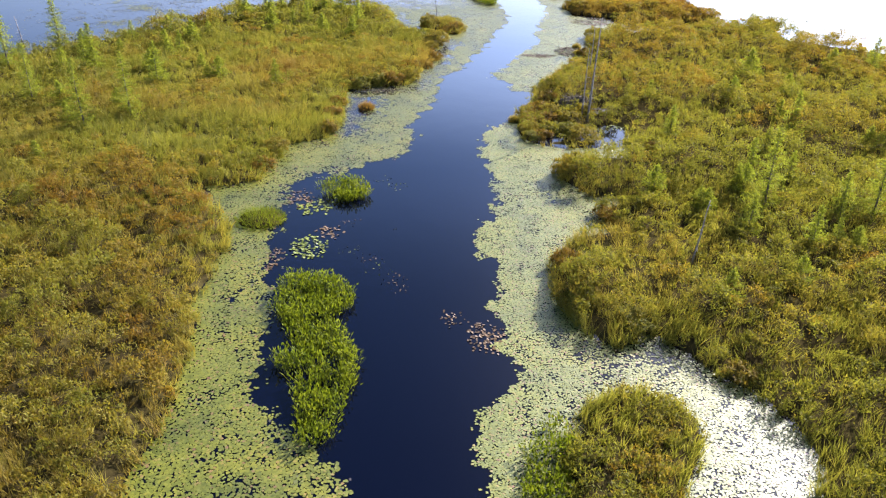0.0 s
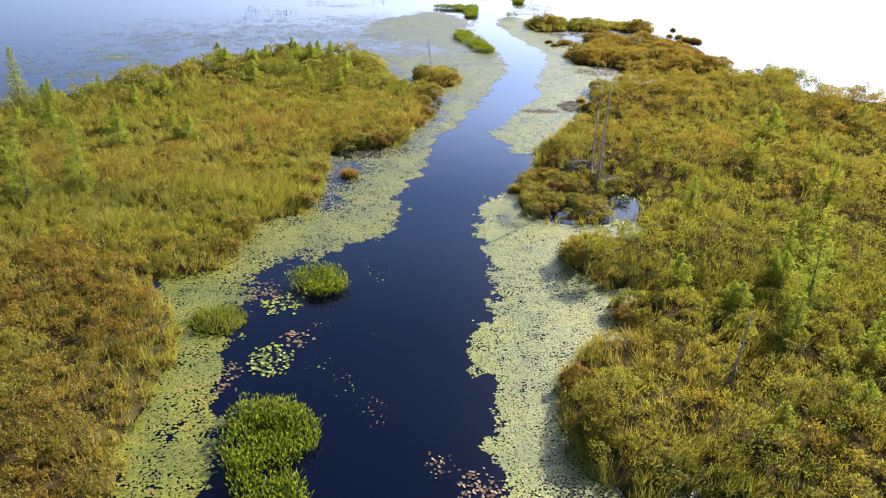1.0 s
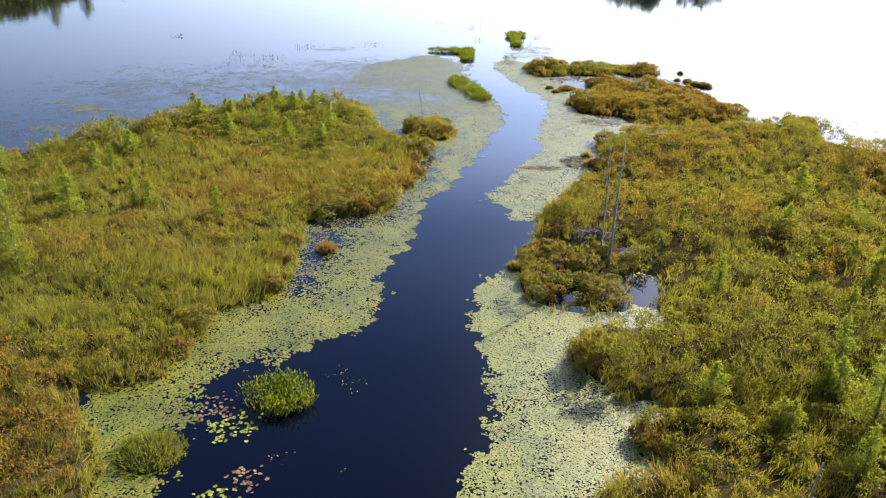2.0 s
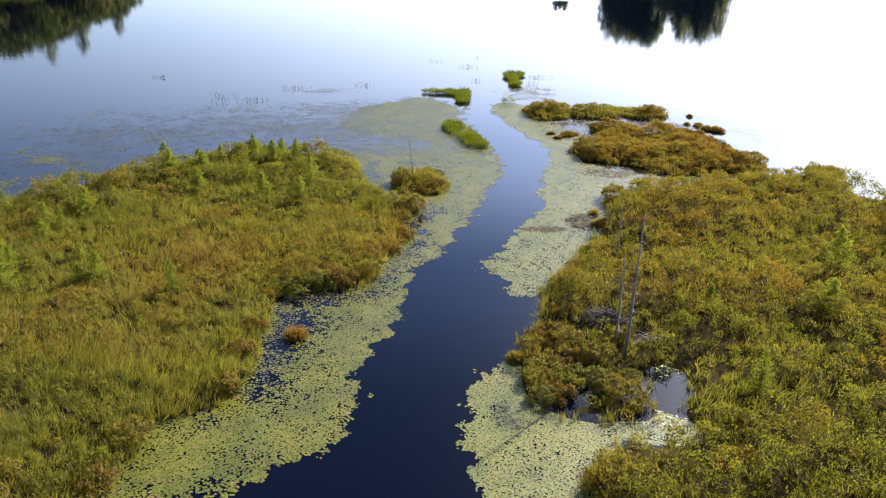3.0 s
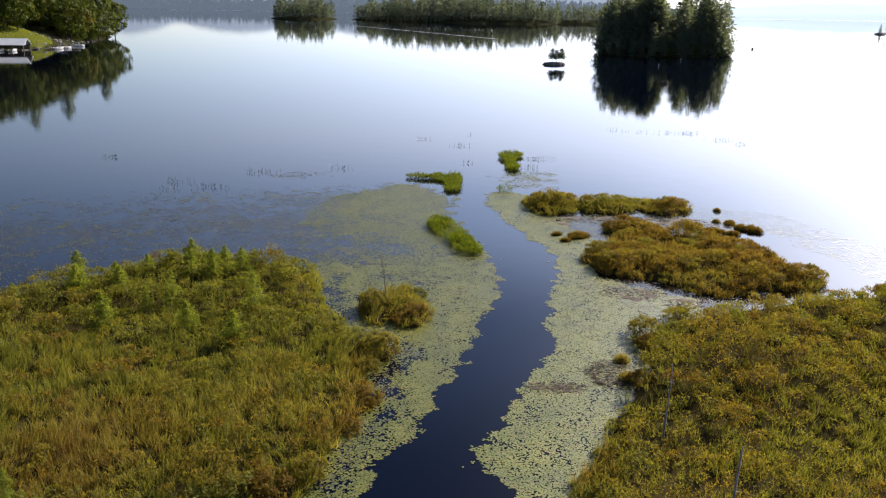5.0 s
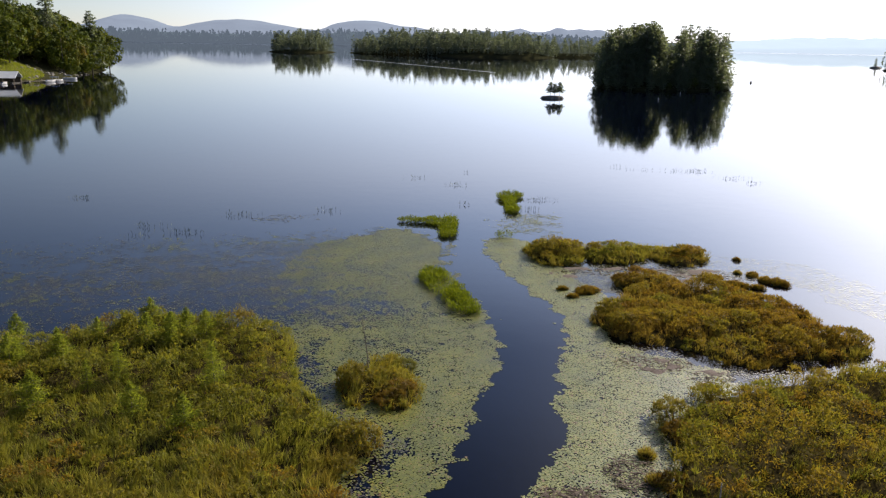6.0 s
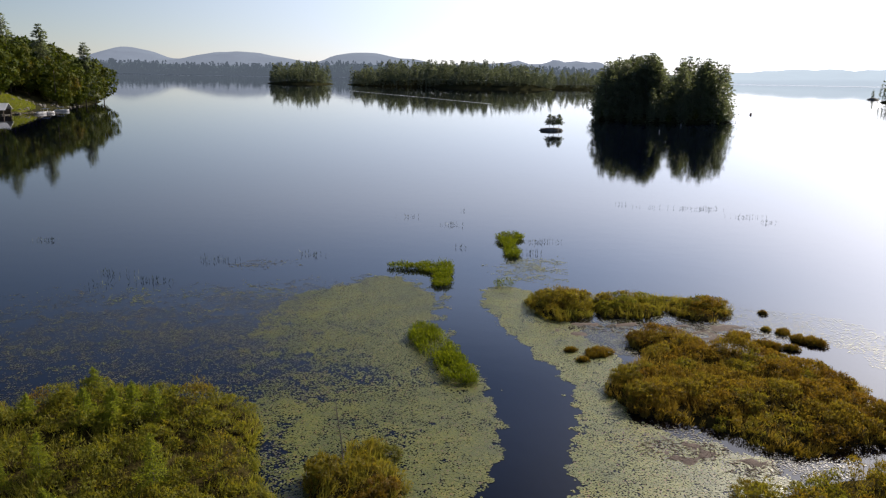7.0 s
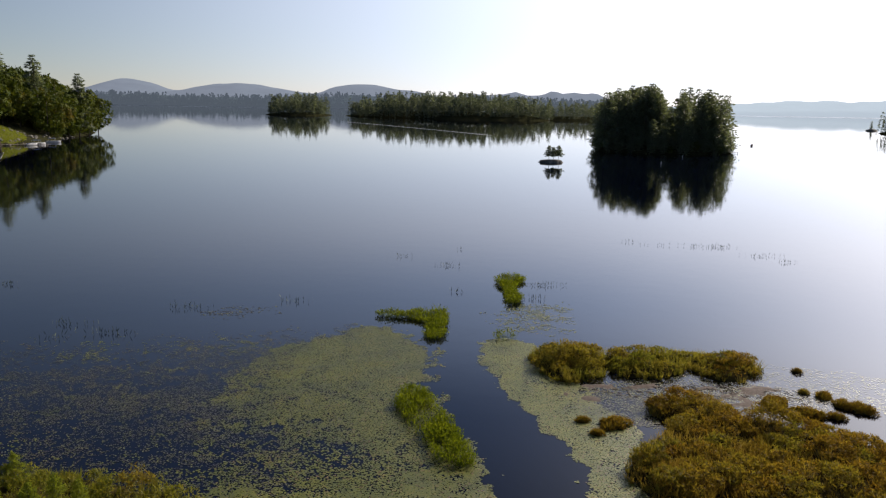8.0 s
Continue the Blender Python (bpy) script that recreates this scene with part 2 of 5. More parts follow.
M_PLANK = plain_mat("dock_planks", [(0.3, (0.2, 0.17, 0.14)), (0.7, (0.36, 0.32, 0.27))], 1.0, 0.8)
M_ROOF = plain_mat("metal_roof", [(0.3, (0.62, 0.63, 0.64)), (0.7, (0.76, 0.77, 0.78))], 0.3, 0.5, 0.0)
M_HULL = plain_mat("white_hull", [(0.3, (0.5, 0.5, 0.5)), (0.7, (0.62, 0.62, 0.61))], 0.5, 0.35)
M_HULLB = plain_mat("blue_canopy", [(0.3, (0.05, 0.09, 0.2)), (0.7, (0.07, 0.12, 0.26))], 0.5, 0.6)
M_WALLW = plain_mat("boathouse_boards", [(0.3, (0.10, 0.075, 0.05)), (0.7, (0.16, 0.12, 0.085))], 0.8, 0.8)
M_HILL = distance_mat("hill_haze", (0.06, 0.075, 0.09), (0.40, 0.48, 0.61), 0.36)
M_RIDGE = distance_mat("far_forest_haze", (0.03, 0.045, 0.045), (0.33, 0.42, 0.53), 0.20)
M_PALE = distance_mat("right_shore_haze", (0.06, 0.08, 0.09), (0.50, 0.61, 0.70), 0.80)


# ---- mesh helpers ----
def soup(name, verts, faces, material, parent=None, smooth=False, tone=None):
    """One mesh object out of arrays: verts (n, 3); faces (m, k), all with k corners."""
    v = np.ascontiguousarray(verts, dtype=np.float32).reshape(-1, 3)
    f = np.ascontiguousarray(faces, dtype=np.int32)
    me = bpy.data.meshes.new(name)
    me.vertices.add(len(v))
    me.vertices.foreach_set("co", v.ravel())
    m, k = f.shape
    me.loops.add(m * k)
    me.loops.foreach_set("vertex_index", f.ravel())
    me.polygons.add(m)
    me.polygons.foreach_set("loop_start", np.arange(0, m * k, k, dtype=np.int32))
    if smooth:
        me.polygons.foreach_set("use_smooth", np.ones(m, dtype=bool))
    me.update(calc_edges=True)
    if tone is not None:
        me.attributes.new("tone", "FLOAT", "POINT").data.foreach_set("value", np.ascontiguousarray(tone, dtype=np.float32))
    me.materials.append(material)
    ob = new(name, me)
    if parent is not None:
        ob.parent = parent
    return ob


def part(name, bm, material, parent=None, label="", smooth=False):
    me = bpy.data.meshes.new(name)
    bm.to_mesh(me)
    bm.free()
    me.materials.append(material)
    if smooth:
        me.polygons.foreach_set("use_smooth", np.ones(len(me.polygons), dtype=bool))
    ob = new(name, me)
    if parent is not None:
        ob.parent = parent
    if label:
        ob["label"] = label
    return ob


def empty(name, x=0, y=0, z=0):
    ob = new(name)
    ob.location = (x, y, z)
    return ob


def tube(bm, pts, radii, sides=6):
    """A tapering round bar along pts, closed at both ends."""
    rings = []
    for i, p in enumerate(pts):
        p = Vector(p)
        a = Vector(pts[max(i - 1, 0)])
        b = Vector(pts[min(i + 1, len(pts) - 1)])
        d = (b - a).normalized()
        u = d.orthogonal().normalized()
        w = d.cross(u)
        rings.append([bm.verts.new(p + (u * math.cos(2 * math.pi * k / sides) + w * math.sin(2 * math.pi * k / sides)) * radii[i]) for k in range(sides)])
    for r0, r1 in zip(rings, rings[1:]):
        for k in range(sides):
            bm.faces.new((r0[k], r0[(k + 1) % sides], r1[(k + 1) % sides], r1[k]))
    bm.faces.new(rings[0][::-1])
    bm.faces.new(rings[-1])


def box(bm, x0, y0, z0, x1, y1, z1):
    m = Matrix.Translation(((x0 + x1) / 2, (y0 + y1) / 2, (z0 + z1) / 2)) @ Matrix.Diagonal((x1 - x0, y1 - y0, z1 - z0, 1))
    bmesh.ops.create_cube(bm, size=1, matrix=m)


def unit(a):
    return a / np.maximum(np.linalg.norm(a, axis=1, keepdims=True), 1e-9)


def blades(rng, p, axis, length, width, facing=None):
    """Diamond leaves from p along axis. Returns verts (n*4, 3) and faces (n, 4)."""
    n = len(p)
    side = unit(np.cross(axis, rng.normal(size=(n, 3)) if facing is None else facing))
    mid = p + axis * (length * 0.5)[:, None]
    v = np.stack([p, mid + side * width[:, None], p + axis * length[:, None], mid - side * width[:, None]], axis=1).reshape(-1, 3)
    return v, np.arange(n * 4).reshape(n, 4)


def flakes(rng, p, axis, length, width, facing):
    """Small three-cornered leaves. Returns verts (n*3, 3) and faces (n, 3)."""
    n = len(p)
    side = unit(np.cross(axis, facing))
    v = np.stack([p - side * width[:, None], p + axis * length[:, None], p + side * width[:, None]], axis=1).reshape(-1, 3)
    return v, np.arange(n * 3).reshape(n, 3)


def lattice(x, y, scale, seed):
    """Smooth value noise, 0 to 1, over the plan."""
    g = np.random.default_rng(seed).random((64, 64))
    u, v = x / scale, y / scale
    i, j = np.floor(u).astype(int), np.floor(v).astype(int)
    a, b = u - i, v - j
    a, b = a * a * (3 - 2 * a), b * b * (3 - 2 * b)
    i0, i1, j0, j1 = i % 64, (i + 1) % 64, j % 64, (j + 1) % 64
    return (g[i0, j0] * (1 - a) + g[i1, j0] * a) * (1 - b) + (g[i0, j1] * (1 - a) + g[i1, j1] * a) * b


def smooth_outline(pts, step=4, rough=0.25, seed=0):
    """A closed Catmull-Rom curve through pts, roughened."""
    p = np.array(pts, dtype=float)
    n = len(p)
    out = []
    for i in range(n):
        a, b, c, d = p[i - 1], p[i], p[(i + 1) % n], p[(i + 2) % n]
        for k in range(step):
            t = k / step
            out.append(0.5 * (2 * b + (c - a) * t + (2 * a - 5 * b + 4 * c - d) * t * t + (3 * b - a - 3 * c + d) * t ** 3))
    out = np.array(out)
    out[:, 0] += (lattice(out[:, 0], out[:, 1], 1.3, seed + 50) - 0.5) * 2 * rough
    out[:, 1] += (lattice(out[:, 0], out[:, 1], 1.3, seed + 51) - 0.5) * 2 * rough
    return out


class Region:
    """The inside of an outline on the plan, with the distance to its edge (positive inside)."""

    def __init__(self, pts, res=0.3, rough=0.25, seed=0, step=4):
        self.line = smooth_outline(pts, step, rough, seed)
        self.res = res
        self.lo = self.line.min(axis=0) - 1.5
        self.hi = self.line.max(axis=0) + 1.5
        nx, ny = (np.ceil((self.hi - self.lo) / res).astype(int) + 1)
        self.xs, self.ys = self.lo[0] + np.arange(nx) * res, self.lo[1] + np.arange(ny) * res
        gx, gy = np.meshgrid(self.xs, self.ys, indexing="ij")
        best = np.full(gx.shape, 1e9)
        inside = np.zeros(gx.shape, bool)
        for a, b in zip(self.line, np.roll(self.line, -1, axis=0)):
            d = b - a
            t = np.clip(((gx - a[0]) * d[0] + (gy - a[1]) * d[1]) / max(d @ d, 1e-9), 0, 1)
            best = np.minimum(best, (gx - a[0] - t * d[0]) ** 2 + (gy - a[1] - t * d[1]) ** 2)
            if abs(d[1]) > 1e-9:
                inside ^= ((a[1] > gy) != (b[1] > gy)) & (gx < a[0] + (gy - a[1]) / d[1] * d[0])
        self.sd = np.where(inside, 1, -1) * np.sqrt(best)
        self.gx, self.gy = gx, gy

    def dist(self, x, y):
        u, v = (x - self.lo[0]) / self.res, (y - self.lo[1]) / self.res
        ok = (u >= 0) & (v >= 0) & (u < len(self.xs) - 1) & (v < len(self.ys) - 1)
        i, j = np.clip(u.astype(int), 0, len(self.xs) - 2), np.clip(v.astype(int), 0, len(self.ys) - 2)
        a, b = u - i, v - j
        s = self.sd
        val = (s[i, j] * (1 - a) + s[i + 1, j] * a) * (1 - b) + (s[i, j + 1] * (1 - a) + s[i + 1, j + 1] * a) * b
        return np.where(ok, val, -9.0)

    def scatter(self, rng, per_m2, margin=0.0):
        area = np.prod(self.hi - self.lo)
        n = int(area * per_m2)
        x, y = rng.uniform(self.lo[0], self.hi[0], n), rng.uniform(self.lo[1], self.hi[1], n)
        k = self.dist(x, y) > margin
        return x[k], y[k]

    def sheet(self, name, height, material, lowest=-0.35):
        """The ground inside the outline as one sheet that dips under the water at its edge."""
        keep = self.sd > -self.res * 1.5
        z = np.where(self.sd > 0, height(self.gx, self.gy, self.sd), lowest)
        idx = np.arange(keep.size).reshape(keep.shape)
        q = keep[:-1, :-1] & keep[1:, :-1] & keep[1:, 1:] & keep[:-1, 1:]
        f = np.stack([idx[:-1, :-1][q], idx[1:, :-1][q], idx[1:, 1:][q], idx[:-1, 1:][q]], axis=1)
        v = np.stack([self.gx.ravel(), self.gy.ravel(), z.ravel()], axis=1)
        used, f2 = np.unique(f, return_inverse=True)
        return soup(name, v[used], f2.reshape(f.shape), material, smooth=True)


def spit(x, y):
    """The drowned spit on the right bank: single bushes that stand in shallow pools."""
    return np.exp(-((x - 8.4) / 3.4) ** 4 - ((y - 61.5) / 5.5) ** 4)


def bog_height(x, y, sd):
    edge = np.clip(sd / 0.7, 0, 1)
    return -0.08 + 0.28 * edge + 0.22 * np.clip(sd / 6, 0, 1) * lattice(x, y, 2.6, 7) + 0.10 * lattice(x, y, 0.9, 8) * edge - 0.30 * spit(x, y)


# ---- water ----
bm = bmesh.new()
bmesh.ops.create_grid(bm, x_segments=8, y_segments=8, size=4800)
water = part("water", bm, M_WATER)
tagged(water, "calm dark lake water reflecting a hazy sky", "water", kind="structure")

# ---- bog mats: the outlines on the plan ----
LEFT = [(-12.0, -40), (-11.4, -8), (-10.6, 14), (-10.7, 23.1), (-10.8, 25.6), (-10.9, 28.6), (-11.3, 32.1), (-12.2, 35.3), (-12.2, 39.1), (-12.8, 43.6), (-15.8, 47.6),
        (-14.2, 49.5), (-12.8, 50.7), (-12.2, 53.9), (-12.2, 57.0), (-9.7, 58.1), (-9.2, 63.0), (-9.3, 66.0), (-9.3, 70.2), (-4.6, 71.5), (-4.0, 75.7),
        (-2.0, 80.4), (-3.6, 83.3), (-1.7, 86.3), (-4.4, 89.2), (-7.0, 93.4), (-8.8, 99.4), (-9.7, 101.8), (-14.0, 103.8), (-19.5, 104.3), (-23.4, 102.2),
        (-27.5, 97.8), (-33.2, 90.8), (-38.0, 83.5), (-42, 78), (-50, 70), (-62, 60), (-72, 40), (-76, -40)]
RIGHT = [(15, -40), (14.5, -8), (13.2, 14), (13.4, 22), (14.2, 25.5), (14.2, 28.0), (13.3, 29.3), (12.0, 31.0), (10.7, 33.0), (9.7, 34.3), (8.4, 33.3), (7.2, 33.4), (6.0, 35.4),
         (5.5, 38.1), (6.0, 41.5), (7.4, 44.0), (9.6, 44.8), (8.9, 47.0), (10.9, 49.0), (8.7, 49.4), (6.9, 52.2), (7.2, 53.8), (9.4, 56.0), (12.4, 56.3),
         (12.0, 58.2), (12.5, 59.4), (13.2, 60.6), (12.8, 62.2), (12.1, 62.7), (11.4, 61.8), (11.0, 59.8), (10.6, 57.8), (7.0, 57.6), (4.7, 59.8), (4.8, 63.8), (6.2, 67.8), (7.2, 72.8), (11.5, 81.0), (13.6, 86.0),
         (13.8, 89.6), (16.8, 92.6), (20.6, 94.6), (25.0, 96.4), (31.0, 98.6), (35.2, 98.8), (36.8, 95.8), (36.6, 92.4), (44.8, 87.0), (58, 80), (74, 60), (78, -40)]
ISLE_NEAR = [(4.8, 24.2), (5.0, 26.5), (6.4, 29.2), (8.2, 30.2), (9.8, 29.1), (10.5, 27.5), (9.9, 25.6), (8.8, 23.6), (6.8, 22.4), (5.0, 22.9)]
ISLE_MID = [(12.7, 106.7), (14.2, 109.4), (16.6, 112.8), (18.3, 113.9), (16.6, 115.0), (16.3, 117.2), (18.6, 118.6), (21.2, 117.5), (21.7, 115.4), (23.8, 114.2), (26.5, 113.4), (29.1, 110.8), (30.1, 107.2),
            (29.4, 105.0), (31.6, 103.9), (31.3, 101.4), (28.3, 99.4), (25.1, 99.2), (22.6, 98.0), (20.4, 98.4), (19.5, 99.6), (17.7, 100.9), (14.1, 102.6)]
ISLE_FAR = [(9.3, 125.4), (9.6, 127.8), (11.6, 129.0), (14.2, 128.4), (16.5, 128.0), (19.5, 128.4), (22.6, 128.0), (25.6, 127.4), (27.0, 125.2), (26.2, 123.0), (23.6, 121.6), (22.1, 122.4),
            (21.4, 126.2), (20.7, 123.6), (18.0, 122.1), (15.7, 122.8), (15.0, 126.4), (14.2, 122.6), (12.2, 121.1), (10.4, 121.6)]
ISLE_SNAG = [(-4.7, 93.4), (-4.4, 95.2), (-3.2, 95.6), (-2.9, 97.8), (-1.6, 98.2), (-1.0, 96.0), (0.2, 94.4), (-0.1, 91.4), (-1.4, 90.6), (-2.3, 91.9), (-3.4, 91.0), (-4.2, 92.2)]

R_LEFT, R_RIGHT = Region(LEFT, 0.6, 0.4, 1), Region(RIGHT, 0.6, 0.35, 2)
R_NEAR, R_MID, R_FAR, R_SNAG = Region(ISLE_NEAR, 0.25, 0.25, 3), Region(ISLE_MID, 0.3, 0.4, 4), Region(ISLE_FAR, 0.3, 0.35, 5), Region(ISLE_SNAG, 0.25, 0.25, 6)
LANDS = (R_LEFT, R_RIGHT, R_NEAR, R_MID, R_FAR, R_SNAG)
for name, reg in (("ground_left_bank", R_LEFT), ("ground_right_bank", R_RIGHT), ("ground_near_islet", R_NEAR), ("ground_middle_islet", R_MID), ("ground_far_islet", R_FAR), ("ground_snag_islet", R_SNAG)):
    tagged(reg.sheet(name, bog_height, M_PEAT), "brown peat bog mat under low shrubs", "ground", kind="structure")


def land_dist(x, y):
    d = np.full(np.shape(x), -9.0)
    for r in LANDS:
        d = np.maximum(d, r.dist(x, y))
    return d


def ground_z(x, y):
    d = land_dist(x, y)
    return np.where(d > 0, bog_height(x, y, d), 0.0)


# ---- low cover ----
def plant_share(x, y):
    """How finely the cover is built: most along the flight, coarser far ahead, coarsest far to the sides and behind."""
    seen = (y > 20) & (np.abs(x - 1.5) < 7 + 0.63 * (y - 3))
    return np.where(seen, np.clip(1.3 - y / 135, 0.58, 1.0), 0.06)


def mounds(reg, seed, low=1.0):
    """Bushes as low domes on the plan: places, radii, heights and a tone (0 fresh green, 1 rust) for each."""
    rng = np.random.default_rng(seed)
    x, y = reg.scatter(rng, 0.62, 0.15)
    r = rng.uniform(0.6, 1.6, len(x)) * (0.75 + 0.6 * lattice(x, y, 6.0, 23))
    d = reg.dist(x, y)
    h = np.where(x > 4, 1.2, 1.0) * low * r * rng.uniform(0.5, 1.2, len(x)) * np.where(rng.random(len(x)) < 0.14, 1.45, 1.0) * (1 - 0.55 * sedge_share(x, y)) * (0.38 + 0.62 * np.clip(d / 1.8, 0, 1))
    tone = np.clip(0.36 + 0.20 * rng.normal(size=len(x)) + 0.55 * (lattice(x, y, 9.0, 24) - 0.5) + warmth(x, y), 0, 1)
    return x, y, r, h, tone


def warmth(x, y):
    """Rustier plants in the middle of the left bank and on the islets, fresher ones towards the left bank's far shore and on the right bank."""
    w = 0.34 * np.exp(-((x + 15) / 13) ** 2 - ((y - 77) / 7) ** 2) + 0.10 * np.clip((y - 97) / 3, 0, 1) * (x < -4) - 0.14 * (np.abs(x + 2) < 3.6) * (np.abs(y - 94) < 6) + 0.05 * np.exp(-((x - 22) / 12) ** 2 - ((y - 92) / 7) ** 2)
    w = w + 0.27 * (x > 8) * np.clip((y - 96) / 6, 0, 1) * np.clip((122 - y) / 5, 0.25, 1)
    w = w - 0.17 * np.clip((y - 84 - 0.8 * (x + 14) * (x < -22)) / 5, 0, 1) * (x < -4) - 0.12 * np.exp(-((x - 20) / 9) ** 2 - ((y - 48) / 10) ** 2)
    w = w - (0.19 - 0.05 * np.clip((y - 50) / 10, 0, 1)) * (x > 4) * (y < 97)
    w = w - 0.15 * np.clip((y - 48) / 6, 0, 1) * (x < -4)
    return w + 0.10 * np.exp(-((x + 18) / 11) ** 2 - ((y - 28) / 14) ** 2)


def shrub_mass(name, reg, seed, label, per_m2=3.0, leaves=46, low=1.0):
    rng = np.random.default_rng(seed)
    x, y = reg.scatter(rng, per_m2, -0.05)
    k = rng.random(len(x)) < plant_share(x, y)
    x, y = x[k], y[k]
    mx, my, mr, mh, mt = mounds(reg, seed + 300, low)
    top, tone, slope = np.full(len(x), 0.10), np.full(len(x), 0.5), np.zeros((len(x), 3))
    for lo in range(0, len(x), 2000):
        s = slice(lo, lo + 2000)
        q = ((x[s, None] - mx) ** 2 + (y[s, None] - my) ** 2) / mr ** 2
        dome = mh * np.sqrt(np.clip(1 - q, 0, 1))
        j = dome.argmax(axis=1)
        top[s] = np.maximum(dome[np.arange(len(j)), j], 0.14)
        slope[s] = np.stack([(x[s] - mx[j]) / mr[j] ** 2, (y[s] - my[j]) / mr[j] ** 2, top[s] / np.maximum(mh[j], 0.2) ** 2], axis=1)
        tone[s] = mt[j]
    keep = rng.random(len(x)) < (1 - 0.92 * spit(x, y)) * pockets(x, y) * np.clip(0.18 + top * 1.35, 0, 1) * (1 - 0.8 * sedge_share(x, y))
    x, y, top, tone, slope = x[keep], y[keep], top[keep], tone[keep], unit(slope[keep])
    r = rng.uniform(0.2, 0.36, len(x)) / np.sqrt(plant_share(x, y))
    z = np.maximum(ground_z(x, y), 0.0) - 0.03
    n = len(x) * leaves
    rep = np.repeat(np.arange(len(x)), leaves)
    dirs = unit(rng.normal(size=(n, 3)))
    up = np.abs(dirs[:, 2])
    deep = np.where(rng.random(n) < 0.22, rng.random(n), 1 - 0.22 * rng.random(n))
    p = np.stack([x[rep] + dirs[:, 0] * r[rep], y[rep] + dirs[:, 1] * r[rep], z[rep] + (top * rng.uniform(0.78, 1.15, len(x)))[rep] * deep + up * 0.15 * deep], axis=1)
    facing = unit(slope[rep] * 0.5 + dirs * 0.7 + rng.normal(size=(n, 3)) * 0.4)
    axis = unit(np.cross(facing, rng.normal(size=(n, 3))) + np.array([0, 0, 0.6]))
    size = rng.uniform(0.6, 1.25, n) / np.sqrt(plant_share(x, y))[rep]
    v, f = flakes(rng, p, axis, 0.138 * size, 0.030 * size, facing)
    # deep leaves are toned rustier: old leaves, plus canopy shade put into the colour
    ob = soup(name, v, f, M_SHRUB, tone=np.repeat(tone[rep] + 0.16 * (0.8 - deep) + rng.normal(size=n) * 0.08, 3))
    return tagged(ob, label, "shrubs", kind="stuff")


def pockets(x, y):
    """Thin spots between the bushes of the right bank, where dark wet peat shows."""
    return np.where((x > 5) & (y > 30) & (y < 97), np.clip(3.2 * lattice(x, y, 2.1, 41) - 0.25, 0.22, 1), 1.0)


def sedge_share(x, y):
    """Where grassy sedge takes over from shrubs: the meadow on the left bank and patches elsewhere."""
    meadow = 0.92 * np.clip((y - 46) / 9, 0, 1) * np.clip((93 - y + 0.5 * (x + 20) * (x < -20)) / 9, 0, 1) * (x < -3) * np.clip(0.45 + 1.1 * lattice(x, y, 7.0, 36), 0, 1)
    return np.clip(np.maximum(meadow, np.clip(lattice(x, y, 5.0, 31) * 1.6 - 0.75, 0, 0.8)), 0, 1)


def sedge_mass(name, reg, seed, label, per_m2=11.0, count=15, extra=0.06):
    rng = np.random.default_rng(seed)
    x, y = reg.scatter(rng, per_m2, -0.08)
    d = reg.dist(x, y)
    want = np.maximum(sedge_share(x, y), 0.55 * np.exp(-(d / 0.5) ** 2)) + extra
    want = want * (1 - 0.85 * spit(x, y)) * np.where((x > 10) & (y > 55) & (y < 97), 0.45, 1.0)
    k = rng.random(len(x)) < want * plant_share(x, y)
    x, y = x[k], y[k]
    z = np.maximum(ground_z(x, y), -0.02)
    n = len(x) * count
    rep = np.repeat(np.arange(len(x)), count)
    p = np.stack([x[rep] + rng.normal(size=n) * 0.10, y[rep] + rng.normal(size=n) * 0.10, z[rep]], axis=1)
    sway = np.stack([lattice(x, y, 2.2, 37) - 0.5, lattice(x, y, 2.2, 38) - 0.5, np.zeros(len(x))], axis=1)[rep] * 0.9
    axis = unit(rng.normal(size=(n, 3)) * np.array([0.36, 0.36, 0.1]) + sway + np.array([0.0, 0.0, 1.0]))
    tall = rng.uniform(0.45, 0.95, n) * (0.55 + 0.75 * lattice(x, y, 3.0, 33))[rep]
    v, f = flakes(rng, p, axis, tall, rng.uniform(0.010, 0.022, n) / np.sqrt(plant_share(x, y))[rep], rng.normal(size=(n, 3)))
    tone = 0.28 + 0.7 * (lattice(x, y, 8.0, 34) - 0.5) + 0.35 * (lattice(x, y, 2.0, 35) - 0.5) + 1.1 * warmth(x, y) + 0.10 * rng.normal(size=len(x))
    return tagged(soup(name, v, f, M_SEDGE, tone=np.repeat(np.clip(tone, 0, 1), count * 3)), label, "grass", kind="stuff")


for nm, reg, sd in (("left", R_LEFT, 101), ("right", R_RIGHT, 102), ("near", R_NEAR, 103), ("middle", R_MID, 104), ("far", R_FAR, 105), ("snag", R_SNAG, 106)):
    where = {"left": "along the left bank", "right": "along the right bank", "near": "on a small islet", "middle": "on a broad islet", "far": "on a long islet", "snag": "round a dead tree"}[nm]
    big = nm in ("left", "right")
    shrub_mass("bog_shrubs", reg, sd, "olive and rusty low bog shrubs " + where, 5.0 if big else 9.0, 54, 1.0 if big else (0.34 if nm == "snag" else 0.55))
    sedge_mass("sedge_grass", reg, sd + 20, "pale green sedge grass tufts " + where, extra=0.22 if big else 0.3)

